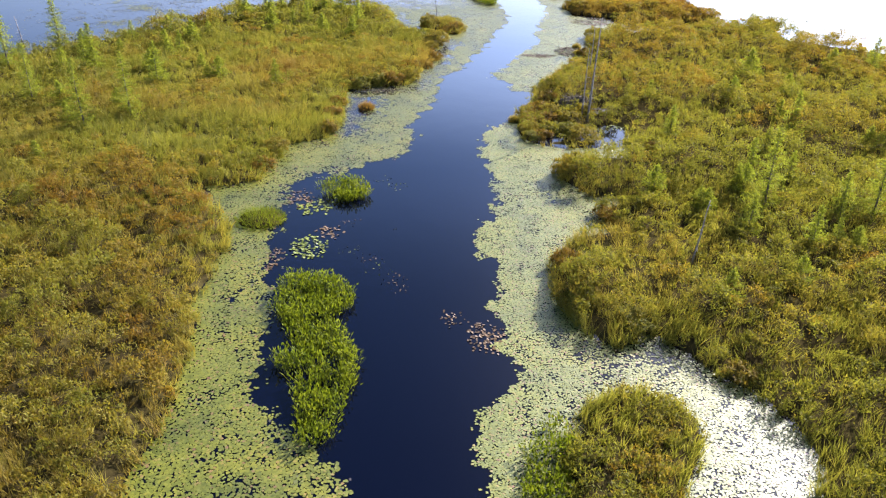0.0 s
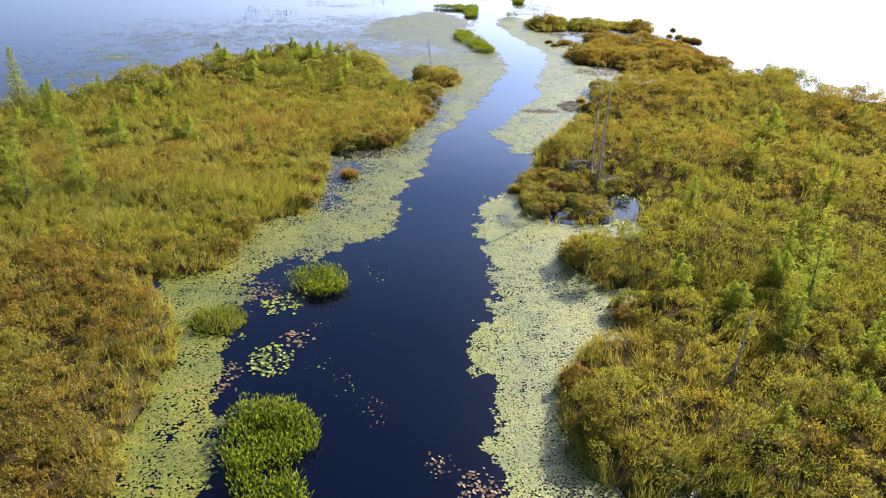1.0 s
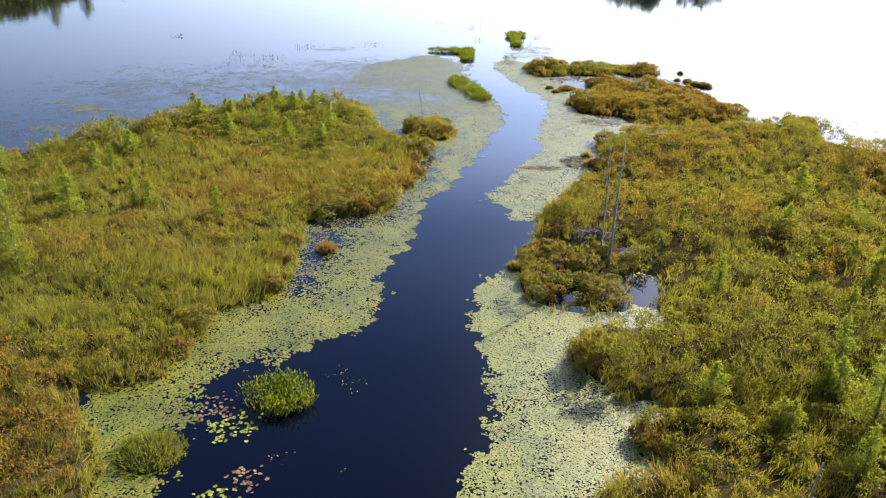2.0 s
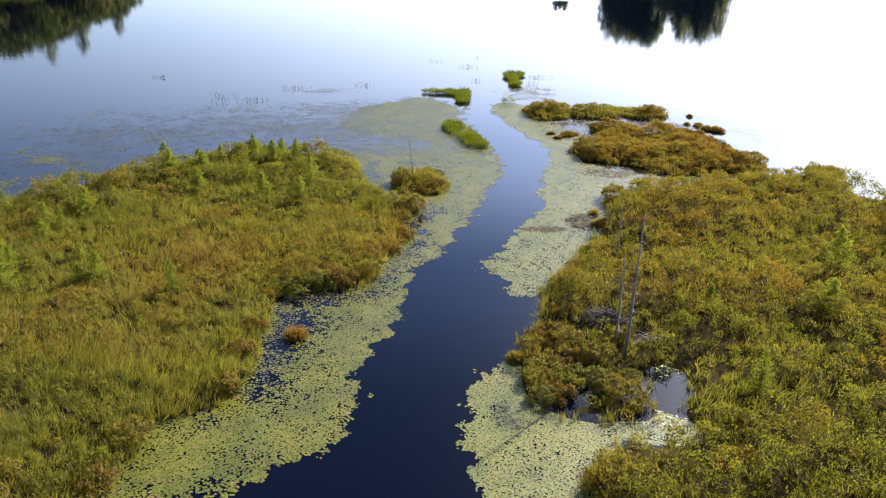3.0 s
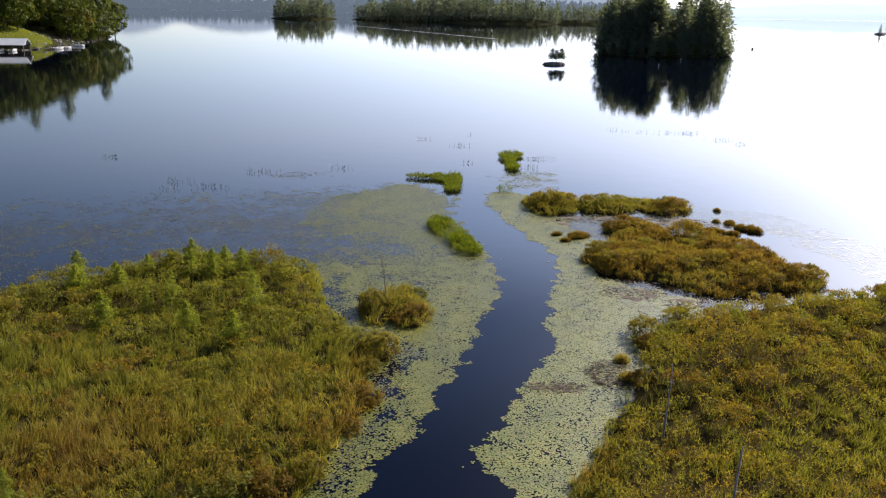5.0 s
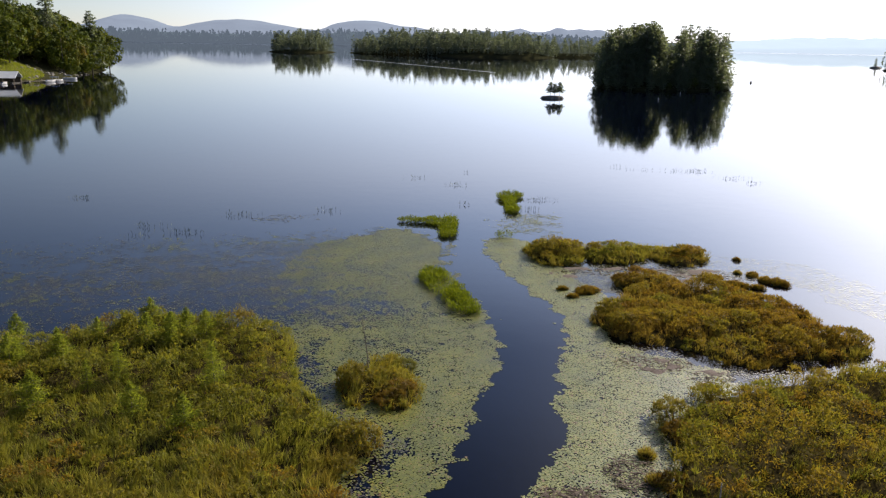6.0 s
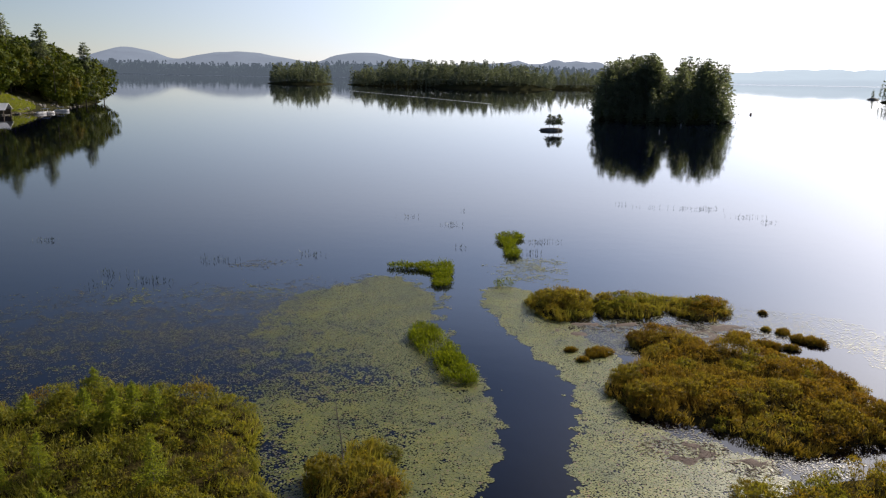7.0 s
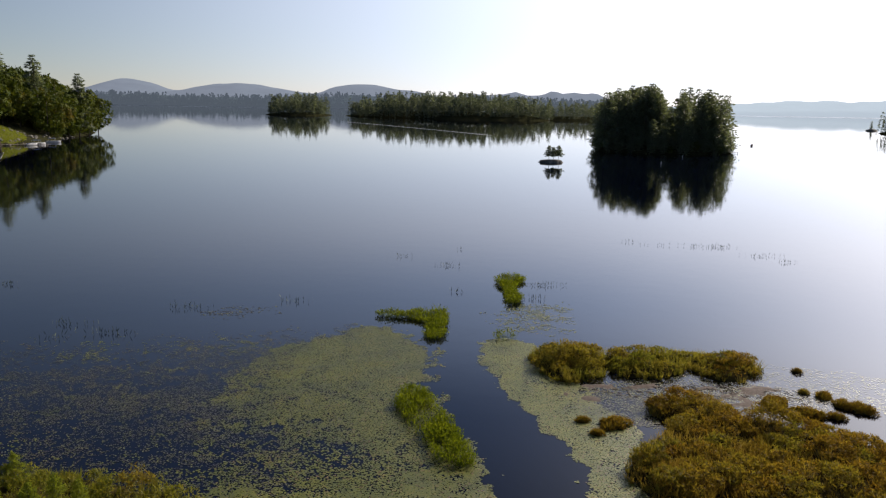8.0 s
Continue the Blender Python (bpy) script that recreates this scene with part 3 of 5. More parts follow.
# ---- water lilies ----
MAT_RIGHT = [(1.6, -30), (1.6, 10), (1.8, 23.3), (1.7, 26.0), (1.4, 27.8), (2.6, 28.3), (3.3, 29.8), (2.7, 31.7), (2.5, 33.4), (2.4, 35.2), (2.8, 38.9), (1.6, 41.6), (1.8, 44.3), (2.6, 47.0),
             (2.6, 52.2), (2.1, 56.7), (2.6, 62.0), (4.8, 63.0), (8, 60), (15, 56), (14, 48), (10, 36), (16, 30), (16, -30)]
MAT_RIGHT_FAR = [(6.6, 70.4), (4.6, 72.1), (5.0, 73.0), (3.2, 74.8), (4.2, 78.3), (5.4, 81.6), (6.9, 85.0), (7.0, 86.4), (8.0, 87.4), (8.6, 92.8), (9.2, 98.2), (10.1, 102.5),
                 (10.2, 108.2), (7.9, 114.7), (6.1, 120.6), (5.1, 128.0), (5.7, 131.3), (8.6, 130.9), (11.0, 126), (12.5, 118), (15, 111), (14, 102), (20, 97), (18, 91), (14, 84), (9, 74)]
MAT_LEFT = [(-12, -30), (-4.4, -30), (-3.4, 10), (-3.6, 23.0), (-3.8, 25.2), (-5.6, 26.5), (-7.4, 28.1), (-7.5, 31.1), (-8.6, 34.5), (-9.2, 39.9), (-10.4, 43.8), (-10.0, 48.4), (-10.0, 50.6), (-7.9, 51.7),
            (-5.7, 53.3), (-3.9, 55.5), (-3.0, 58.4), (-3.7, 60.7), (-2.7, 64), (-2.0, 68.5), (-1.5, 74.3), (1.3, 82), (2.5, 86.4), (4.2, 93.0), (5.4, 98.5), (5.6, 103.5), (4.4, 107.2),
            (1.8, 107), (-1, 104), (-10, 103.5), (-9.5, 97), (-7.5, 88), (-8, 74), (-14, 60), (-16, 46), (-13, 28)]
MAT_LEFT_FAR = [(4.4, 107.2), (2.6, 113), (1.2, 120), (1.0, 127.6), (-0.3, 130.2), (-4.8, 135.2), (-7.6, 132.3), (-12.5, 128), (-14, 120), (-12.5, 111), (-10, 100), (-6, 92), (1, 91), (4, 99)]
MAT_FIELD = [(-4.4, 133.3), (-11.8, 131.6), (-16, 130.4), (-24, 129), (-34, 127), (-48, 120), (-52, 100), (-44, 80), (-30, 92), (-22, 101), (-8, 100), (-4, 108), (-4, 120)]
MAT_GLARE = [(14, 112), (30, 119), (34, 110), (38, 100), (44, 102), (40, 116), (32, 126), (14, 121), (10, 116)]


def pads(rng, x, y, radius, tilt=0.035, lift=0.012):
    """Round leaves with a notch, lying nearly flat on the water: five corners each."""
    n = len(x)
    ang = rng.uniform(0, 2 * math.pi, n)
    steps = np.array([0.3, 1.6, 2.9, 4.2, 5.95])
    nx, ny = rng.normal(size=n) * tilt, rng.normal(size=n) * tilt
    z0 = lift + rng.uniform(0, 0.012, n)
    a = ang[:, None] + steps[None, :]
    rr = radius[:, None] * (1 + 0.10 * rng.normal(size=(n, 5)))
    dx, dy = rr * np.cos(a), rr * np.sin(a)
    v = np.stack([x[:, None] + dx, y[:, None] + dy, z0[:, None] + np.maximum(dx * nx[:, None] + dy * ny[:, None], -0.01)], axis=2)
    f = np.arange(n * 5).reshape(n, 5)
    return v.reshape(-1, 3), f


def lily_mat(name, outline, seed, label, per_m2, cover, clump=1.2, size=(0.062, 0.098), material=None, rough=0.5, edge=0.25, ragged=1.0):
    reg = Region(outline, 0.3, rough, seed)
    rng = np.random.default_rng(seed)
    step = 1 / math.sqrt(per_m2)
    x, y = (g.ravel() for g in np.meshgrid(np.arange(reg.lo[0], reg.hi[0], step), np.arange(reg.lo[1], reg.hi[1], step)))
    x, y = x + rng.uniform(-0.55, 0.55, len(x)) * step, y + rng.uniform(-0.55, 0.55, len(y)) * step
    d = reg.dist(x, y) + (lattice(x, y, 0.8, seed + 5) - 0.5) * ragged + (lattice(x, y, 0.27, seed + 6) - 0.5) * ragged * 0.5
    dens = rng.uniform(-0.36, 0.36, len(x)) + lattice(x, y, clump, seed + 1) * 0.4 + lattice(x, y, clump * 0.3, seed + 2) * 0.45 + lattice(x, y, clump * 4, seed + 3) * 0.2
    fade = np.clip(d / edge, 0, 1)
    k = (d > -0.1) & ((plant_share(x, y) > 0.2) | (rng.random(len(x)) < 0.15)) & (dens < cover(x, y) * (0.35 + 0.65 * fade)) & (land_dist(x, y) < 0.12)
    x, y = x[k], y[k]
    v, f = pads(rng, x, y, rng.uniform(size[0], size[1], len(x)) * np.where(plant_share(x, y) > 0.2, 1.0, 2.3))
    return tagged(soup(name, v, f, material or M_PAD), label, "water lilies", kind="stuff")


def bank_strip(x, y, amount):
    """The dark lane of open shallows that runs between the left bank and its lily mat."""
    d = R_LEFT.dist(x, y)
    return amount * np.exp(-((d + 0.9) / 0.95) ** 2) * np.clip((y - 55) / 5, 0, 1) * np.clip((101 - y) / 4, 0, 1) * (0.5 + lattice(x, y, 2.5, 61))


def full(level):
    return lambda x, y: np.full(np.shape(x), level)


lily_mat("lily_pads", MAT_RIGHT, 201, "dense pale green lily pads along the right bank", 195, lambda x, y: 0.86 - 0.20 * np.clip((x - 4.5) / 2, 0, 1) * (y < 35), size=(0.046, 0.07))
lily_mat("lily_pads", MAT_RIGHT_FAR, 202, "pale green lily pads at the channel mouth", 140, full(0.84), size=(0.05, 0.078))
lily_mat("lily_pads", MAT_LEFT, 203, "yellow-green lily pads along the left bank", 165, lambda x, y: 0.74 + 0.06 * np.clip((y - 45) / 15, 0, 1) - 0.30 * np.clip((y - 93) / 11, 0, 1) * (x < 3.5) - 0.33 * np.exp(-((x + 6.9) / 1.7) ** 2 - ((y - 66) / 6) ** 2) - 0.42 * np.exp(-((x + 9.0) / 2.4) ** 2 - ((y - 48.5) / 4.5) ** 2)
         - 0.2 * np.exp(-((x + 8.6) / 1.2) ** 2 - ((y - 29.5) / 2.0) ** 2) - 0.36 * np.exp(-((x + 1.0) / 2.2) ** 2 - ((y - 99.5) / 4) ** 2) - 0.2 * np.exp(-((x + 1.5) / 1.3) ** 2 - ((y - 84) / 4) ** 2) - bank_strip(x, y, 0.40), size=(0.052, 0.082), material=M_PADYELLOW)
lily_mat("lily_pads", MAT_LEFT, 210, "dull purplish lily pads in the lane along the bank", 60, lambda x, y: bank_strip(x, y, 0.62), 1.0, (0.045, 0.08), M_PADDULL)
lily_mat("lily_pads", MAT_LEFT_FAR, 204, "olive mat of lily pads in the bay", 110, lambda x, y: 0.74 + 0.022 * (y - 112) + 0.045 * np.minimum(x + 3.5, 2) - 0.36 * np.exp(-((x + 2.9) / 1.6) ** 2 - ((y - 108) / 2.2) ** 2) - 0.2 * np.exp(-((x + 9.5) / 3) ** 2 - ((y - 109) / 4) ** 2), size=(0.05, 0.078), material=M_PADYELLOW, edge=1.2, ragged=2.0)
lily_mat("lily_pads", MAT_FIELD, 205, "thin scattered lily pads over dark shallow water", 125, lambda x, y: 0.46 + 0.010 * (x + 26), 1.0, (0.034, 0.062), M_PADDULL, edge=14.0, ragged=5.0)
lily_mat("lily_pads", MAT_FIELD, 207, "yellowish drifts of lily pads over dark shallow water", 105, lambda x, y: 0.85 * np.clip(lattice(x, y, 4.0, 77) * 2.4 - 1.35 + 0.02 * (x + 20), 0, 0.75), 1.0, (0.040, 0.070), edge=11.0, ragged=5.0)
lily_mat("lily_pads", MAT_GLARE, 206, "thin lily pads in the glare between islets", 60, full(0.46), 1.4, (0.03, 0.06))


lily_mat("lily_pads", [(6.8, 143), (10.5, 144.5), (14.4, 143.6), (14.6, 138), (13.3, 134), (8.0, 133.6), (6.4, 137)], 208, "sunken yellowish lily patch beyond the channel", 60, full(0.40), 1.4, (0.06, 0.1), edge=2.5, ragged=2.0)
lily_mat("lily_pads", [(-22, 139.5), (-17, 141), (-14.6, 139.5), (-17, 136.8), (-21, 136.6)], 209, "faint sunken lily patch out in the lake", 50, full(0.30), 1.2, (0.06, 0.1), M_PADDULL, edge=2.0, ragged=2.0)


# ---- wet mud between the islets ----
def mud_flat(name, outline, seed):
    reg = Region(outline, 0.35, 0.5, seed)
    return tagged(reg.sheet(name, lambda x, y, sd: -0.10 + 0.09 * np.clip(sd / 1.0, 0, 1) + 0.14 * (lattice(x, y, 0.9, seed) - 0.42) + 0.07 * (lattice(x, y, 0.45, seed + 1) - 0.5), M_MUD, -0.3), "wet brown mud barely above the water", "mud", kind="structure")


mud_flat("mud_far", [(10.5, 119.5), (14, 121.2), (21, 121.8), (26, 121.5), (28.5, 118.5), (26, 116), (21, 117.2), (16, 119.3), (13, 116), (11, 116.5)], 281)
mud_flat("mud_near", [(12.6, 99.6), (14, 96.8), (18, 96.0), (21, 95.6), (25, 97.2), (22, 98.4), (18.5, 98.6), (16.5, 100.6), (13.4, 101.4)], 282)


for i, (outline, level) in enumerate((([(10.5, 119.5), (14, 121.2), (21, 121.8), (26, 121.5), (30, 118.5), (26, 114.5), (21.5, 116.2), (16, 113.3), (13, 114), (11, 116.5)], 0.66),
                                      ([(12.0, 99.6), (14, 96.8), (18, 95.0), (21, 95.0), (25, 97.2), (22, 98.4), (18.5, 98.6), (16.5, 100.6), (13.4, 101.8)], 0.62))):
    lily_mat("lily_pads", outline, 215 + i, "small brown and grey floating leaves over wet mud", 70, full(level), 0.8, (0.04, 0.075), M_PADDULL, edge=0.8, ragged=1.6)


# ---- pickerel weed stands ----
def weed_stand(outline, seed, label, per_m2=55, tall=0.7, name="pickerel_weed"):
    reg = Region(outline, 0.15, 0.22, seed)
    rng = np.random.default_rng(seed)
    x, y = reg.scatter(rng, per_m2 * 4.2, -0.05)
    k = rng.random(len(x)) < np.clip(2.0 * lattice(x, y, 0.75, seed + 9) - 0.2, 0.1, 1)
    x, y = x[k], y[k]
    n = len(x)
    axis = unit(rng.normal(size=(n, 3)) * np.array([0.4, 0.4, 0.1]) + np.array([0, 0, 1.0]))
    h = rng.uniform(0.55, 1.1, n) * tall * (0.75 + 0.5 * lattice(x, y, 1.0, seed))
    leaf = np.minimum(h * 0.6, 0.22) * rng.uniform(0.7, 1.2, n)
    p = np.stack([x, y, np.zeros(n)], axis=1) + axis * (h - leaf)[:, None]
    v, f = blades(rng, p, unit(axis + rng.normal(size=(n, 3)) * 0.3), leaf, np.full(n, 0.036) * rng.uniform(0.7, 1.3, n))
    s, g = blades(rng, np.stack([x, y, np.full(n, -0.05)], axis=1)[::2], axis[::2], h[::2], np.full(len(h[::2]), 0.012))
    v, f = np.concatenate([v, s]), np.concatenate([f, g + len(v)])
    return tagged(soup(name, v, f, M_WEED), label, "water plants", kind="stuff")


weed_stand([(-8.0, 37.4), (-6.9, 38.4), (-5.0, 37.2), (-4.6, 35.6), (-5.2, 34.3), (-4.1, 32.1), (-3.8, 29.9), (-4.0, 28.3), (-3.9, 26.2), (-5.3, 26.0), (-5.8, 28.9), (-7.3, 30.9), (-6.9, 32.5), (-8.2, 34.8)],
           301, "bright green pickerel weed standing in the channel")
weed_stand([(-8.5, 48.2), (-6.9, 47.2), (-5.5, 48.0), (-5.9, 49.4), (-7.4, 49.7)], 302, "round clump of bright green pickerel weed in open water", 70, 0.8)
weed_stand([(-0.8, 118.2), (0.6, 118.5), (2.0, 115.2), (3.6, 109.6), (4.1, 107.3), (2.4, 107.2), (0.9, 110.6), (-0.7, 114.2)], 303, "long green stand of water weed beside the channel", 60, 0.7)
weed_stand([(-4.7, 138.0), (-3.9, 139.2), (-1.7, 138.7), (0.2, 140.6), (2.0, 140.4), (2.1, 136.0), (2.2, 132.6), (1.0, 130.8), (0.2, 132.0), (0.4, 135.5), (-0.8, 136.6), (-1.8, 137.5), (-3.4, 137.4)], 304, "green stand of water weed at the bay's edge", 52, 0.65)
weed_stand([(7.8, 154.6), (9.6, 156.6), (11.1, 154.6), (9.4, 150.2), (9.9, 145.4), (8.4, 143.8), (8.3, 149.6)], 305, "small green stand of water weed in the lake", 52, 0.7)
weed_stand([(6.3, 131.4), (7.3, 133.0), (8.4, 131.6), (7.2, 130.8)], 306, "sparse tuft of green water weed", 22, 0.7)
weed_stand([(3.6, 26.4), (4.4, 27.8), (5.2, 27.0), (4.8, 25.4), (4.5, 23.6), (3.2, 23.6), (3.4, 25.0)], 307, "bright green pickerel weed beside the islet", 50, 0.6)


# ---- larches ----
def larch(name, h, r, seed, label):
    rng = np.random.default_rng(seed)
    thing = empty(name)
    bm = bmesh.new()
    lean = rng.normal(size=2) * 0.02 * h
    tube(bm, [(lean[0] * t, lean[1] * t, h * t - 0.1) for t in (0, 0.3, 0.6, 0.85, 1.0)], [0.014 * h * (1.05 - t) for t in (0, 0.3, 0.6, 0.85, 1.0)], 6)
    part("trunk", bm, M_BARK, thing, smooth=True)
    bm = bmesh.new()
    P, A = [], []
    n = int(34 + 9 * h)
    for i in range(n):
        t = 0.06 + 0.93 * ((i + rng.random()) / n) ** 1.15
        a = i * 2.4 + rng.normal() * 0.5
        ln = r * (1 - t) ** 0.85 * rng.uniform(0.55, 1.2) + 0.05
        d = np.array([math.cos(a), math.sin(a), rng.uniform(-0.10, 0.30)])
        o = np.array([lean[0] * t, lean[1] * t, h * t])
        tube(bm, [o, o + d * ln * 0.5 + (0, 0, -0.03), o + d * ln], [0.010, 0.006, 0.002], 3)
        m = int(14 + 46 * ln)
        s = rng.random(m) ** 0.75
        q = o + d * (ln * s)[:, None] + rng.normal(size=(m, 3)) * np.array([0.07, 0.07, 0.05]) * (0.5 + ln)
        P.append(q)
        A.append(unit(d * 0.6 + rng.normal(size=(m, 3)) * 0.8 + np.array([0, 0, 0.2])))
    tagged(part("bough", bm, M_BARK, thing), kind="stuff")
    P, A = np.concatenate(P), np.concatenate(A)
    v, f = flakes(rng, P, A, rng.uniform(0.10, 0.20, len(P)), np.full(len(P), 0.022), rng.normal(size=(len(P), 3)))
    soup("crown", v, f, M_NEEDLE, thing)
    return tagged(thing, label, "tree", "larches on the bog")


LARCHES = [larch("larch", 5.4, 1.35, 401, "feathery yellow-green larch standing on the bog"), larch("larch", 3.2, 0.95, 402, "young yellow-green larch among bog shrubs"),
           larch("larch", 2.0, 0.95, 403, "small bushy larch sapling among bog shrubs")]
LARCH_SPOTS = [(0, -27.5, 57.4, 1.0), (0, -25.2, 60.3, 0.95), (1, -35.6, 77.0, 1.0), (0, -40.0, 79.7, 1.0), (1, -26.3, 69.0, 1.15), (0, -34.2, 62.9, 0.9), (0, -40.9, 71.7, 1.1), (1, -33.8, 71.8, 1.0),
               (2, -27.4, 99.0, 1.1), (1, -11.7, 91.8, 1.0), (1, -17.6, 92.5, 0.85), (2, -18.5, 99.0, 1.0), (2, -11.7, 86.8, 1.0), (2, -20.8, 88.8, 1.1), (2, -22.2, 94.7, 1.0), (2, -25.0, 94.0, 1.1),
               (0, 18.9, 46.9, 1.0), (1, 25.4, 60.6, 1.1), (1, 40.1, 79.8, 1.0), (0, 25.3, 46.5, 0.95), (1, 17.0, 43.8, 0.85), (1, 20.0, 42.2, 0.9), (1, 23.2, 46.2, 1.0), (2, 27.1, 76.4, 1.2), (2, 28.6, 70.6, 0.9), (2, 22.4, 57.0, 0.8), (2, 16.4, 69.0, 0.7)]
_g = np.random.default_rng(405)
for cx, cy, sx, sy, n in ((-17, 95, 8, 4.5, 15), (-30, 84, 6, 7, 14), (-33, 66, 6, 8, 10), (21, 47, 5, 7, 14), (30, 66, 8, 9, 12), (-22, 74, 5, 6, 5)):
    for _ in range(n):
        x, y = cx + _g.normal() * sx, cy + _g.normal() * sy
        if land_dist(np.array([x]), np.array([y]))[0] > 1.0:
            LARCH_SPOTS.append((int(_g.choice([1, 2, 2, 2])), x, y, _g.uniform(0.55, 1.05)))
placed = set()
for i, (k, x, y, s) in enumerate(LARCH_SPOTS):
    z = float(ground_z(np.array([x]), np.array([y]))[0])
    m = Matrix.Translation((x, y, z)) @ Matrix.Rotation(i * 1.9, 4, "Z") @ Matrix.Diagonal((s, s, s, 1))
    if k in placed:
        copy_thing(LARCHES[k], m)
    else:
        placed.add(k)
        LARCHES[k].matrix_basis = m


# ---- dead trees ----
def snag(x, y, h, lean, seed, label, stubs=14, wood=None):
    rng = np.random.default_rng(seed)
    thing = empty("dead_tree", x, y, float(ground_z(np.array([x]), np.array([y]))[0]))
    ts = (0, 0.25, 0.5, 0.75, 1.0)
    line = [Vector((lean[0] * t + rng.normal() * 0.02 * h * t * (1 - t), lean[1] * t, h * t - 0.1)) for t in ts]
    bm = bmesh.new()
    tube(bm, line, [(0.09 * h / 8 * (1.1 - t) + 0.02) * (0.55 if wood else 0.85) for t in ts], 7)
    part("trunk", bm, wood or M_DEAD, thing, smooth=True)
    for i in range(stubs):
        t = rng.uniform(0.2, 0.97)
        a = rng.uniform(0, 6.28)
        o = line[0].lerp(line[-1], t)
        ln = rng.uniform(0.15, 0.75) * (1.15 - t)
        bm = bmesh.new()
        tube(bm, [o, o + Vector((math.cos(a), math.sin(a), rng.uniform(-0.3, 0.35))) * ln], [0.022, 0.006], 4)
        part("branch", bm, wood or M_DEAD, thing)
    return tagged(thing, label, "dead tree", "dead trees on the bog")


snag(10.4, 63.4, 8.2, (0.3, 0.25), 501, "tall bare grey dead tree on the bank", 22)
snag(10.1, 64.6, 5.6, (0.1, 0.2), 502, "broken grey dead trunk beside a taller one", 12)
snag(12.9, 40.0, 4.0, (0.35, 0.1), 504, "leaning grey dead trunk among shrubs", 8)
snag(-2.9, 94.4, 4.4, (-0.5, 0.1), 505, "thin bare dark dead tree on an islet", 30, M_DEADDARK)
snag(-43.0, 78.6, 3.6, (-0.4, 0.1), 506, "thin dead tree at the lake shore", 10)
snag(12.2, 76.5, 4.5, (0.1, 0.0), 507, "thin dead tree among bank shrubs", 10)


# ---- far shore woods ----
def pine(name, h, r, seed, label, material, bare=0.2, quads=420, broad=False, leafy=1.0):
    """A conifer (whorls of drooping boughs that shorten upwards round a dark core) or, with broad, a rounded leafy crown of many clumps."""
    rng = np.random.default_rng(seed)
    thing = empty(name)
    bm = bmesh.new()
    tube(bm, [(0, 0, -0.6), (0, 0, h * 0.5), (0, 0, h * 0.97)], [0.014 * h, 0.010 * h, 0.002 * h], 6)
    part("trunk", bm, M_BARK, thing, smooth=True)
    P, A, F, S = [], [], [], []
    if broad:
        n = 22
        for i in range(n):
            u = 1 - 2 * (i + 0.5) / n
            w = math.sqrt(1 - u * u)
            d = np.array([math.cos(i * 2.4) * w, math.sin(i * 2.4) * w, u]) + rng.normal(size=3) * 0.12
            o = np.array([0, 0, h * 0.50]) + d * np.array([r, r, h * 0.46]) * rng.uniform(0.6, 0.85)
            m = quads // n
            e = unit(rng.normal(size=(m, 3)) + 0.5 * d)
            P.append(o + e * r * rng.uniform(0.26, 0.42) * rng.uniform(0.72, 1.08, m)[:, None] * np.array([1, 1, 0.8]))
            F.append(unit(e + rng.normal(size=(m, 3)) * 0.35))
            A.append(unit(np.cross(F[-1], rng.normal(size=(m, 3)))))
            S.append(np.ones(m))
    else:
        levels = int(h * 0.62) + 8
        for k in range(levels):
            t = bare + (0.97 - bare) * ((k + rng.uniform(0.2, 0.8)) / levels) ** 0.92
            reach = r * (1 - t) ** 0.66 * (0.6 + 0.4 * min(1, (t - bare) * 6 + 0.3)) * rng.uniform(0.75, 1.12)
            turn = rng.uniform(0, 6.28)
            for b in range(5):
                a = turn + b * 1.257 + rng.normal() * 0.25
                ln = reach * rng.uniform(0.45, 1.2) + 0.012 * h
                d = np.array([math.cos(a), math.sin(a), rng.uniform(-0.22, 0.10)])
                m = max(7, int(quads / levels / 5 * (0.5 + 1.3 * ln / r)))
                s = rng.random(m) ** 0.6
                side = np.array([-math.sin(a), math.cos(a), 0.0])
                P.append(np.array([0, 0, h * t]) + d * (ln * s)[:, None] + side * (rng.normal(size=m) * 0.24 * ln * s)[:, None] + rng.normal(size=(m, 3)) * np.array([0.010, 0.010, 0.018]) * h * (0.4 + ln / r))
                A.append(unit(d + side * rng.normal(size=m)[:, None] * 0.6 + rng.normal(size=(m, 3)) * 0.2))
                F.append(unit(np.array([0, 0, 0.8]) + 0.4 * d + rng.normal(size=(m, 3)) * 0.7))
                S.append(np.full(m, 0.50 + 0.62 * min(1.0, ln / (0.5 * r))))
        m = quads // 3
        t = rng.random(m)
        a = rng.uniform(0, 6.28, m)
        q = 0.30 * r * (1 - t) ** 0.85
        P.append(np.stack([np.cos(a) * q, np.sin(a) * q, h * (bare + (0.93 - bare) * t)], axis=1))
        A.append(unit(rng.normal(size=(m, 3)) * 0.4 + np.array([0, 0, 1.0])))
        F.append(np.stack([np.cos(a), np.sin(a), np.zeros(m)], axis=1))
        S.append(0.30 + 0.80 * (1 - t))
    P, A, F = np.concatenate(P), np.concatenate(A), np.concatenate(F)
    size = rng.uniform(0.7, 1.3, len(P)) * h / 22 * leafy * np.concatenate(S)
    v, f = flakes(rng, P, A, (1.05 if broad else 0.95) * size, (0.40 if broad else 0.27) * size, F)
    soup("crown", v, f, material, thing)
    return tagged(thing, label, "tree")


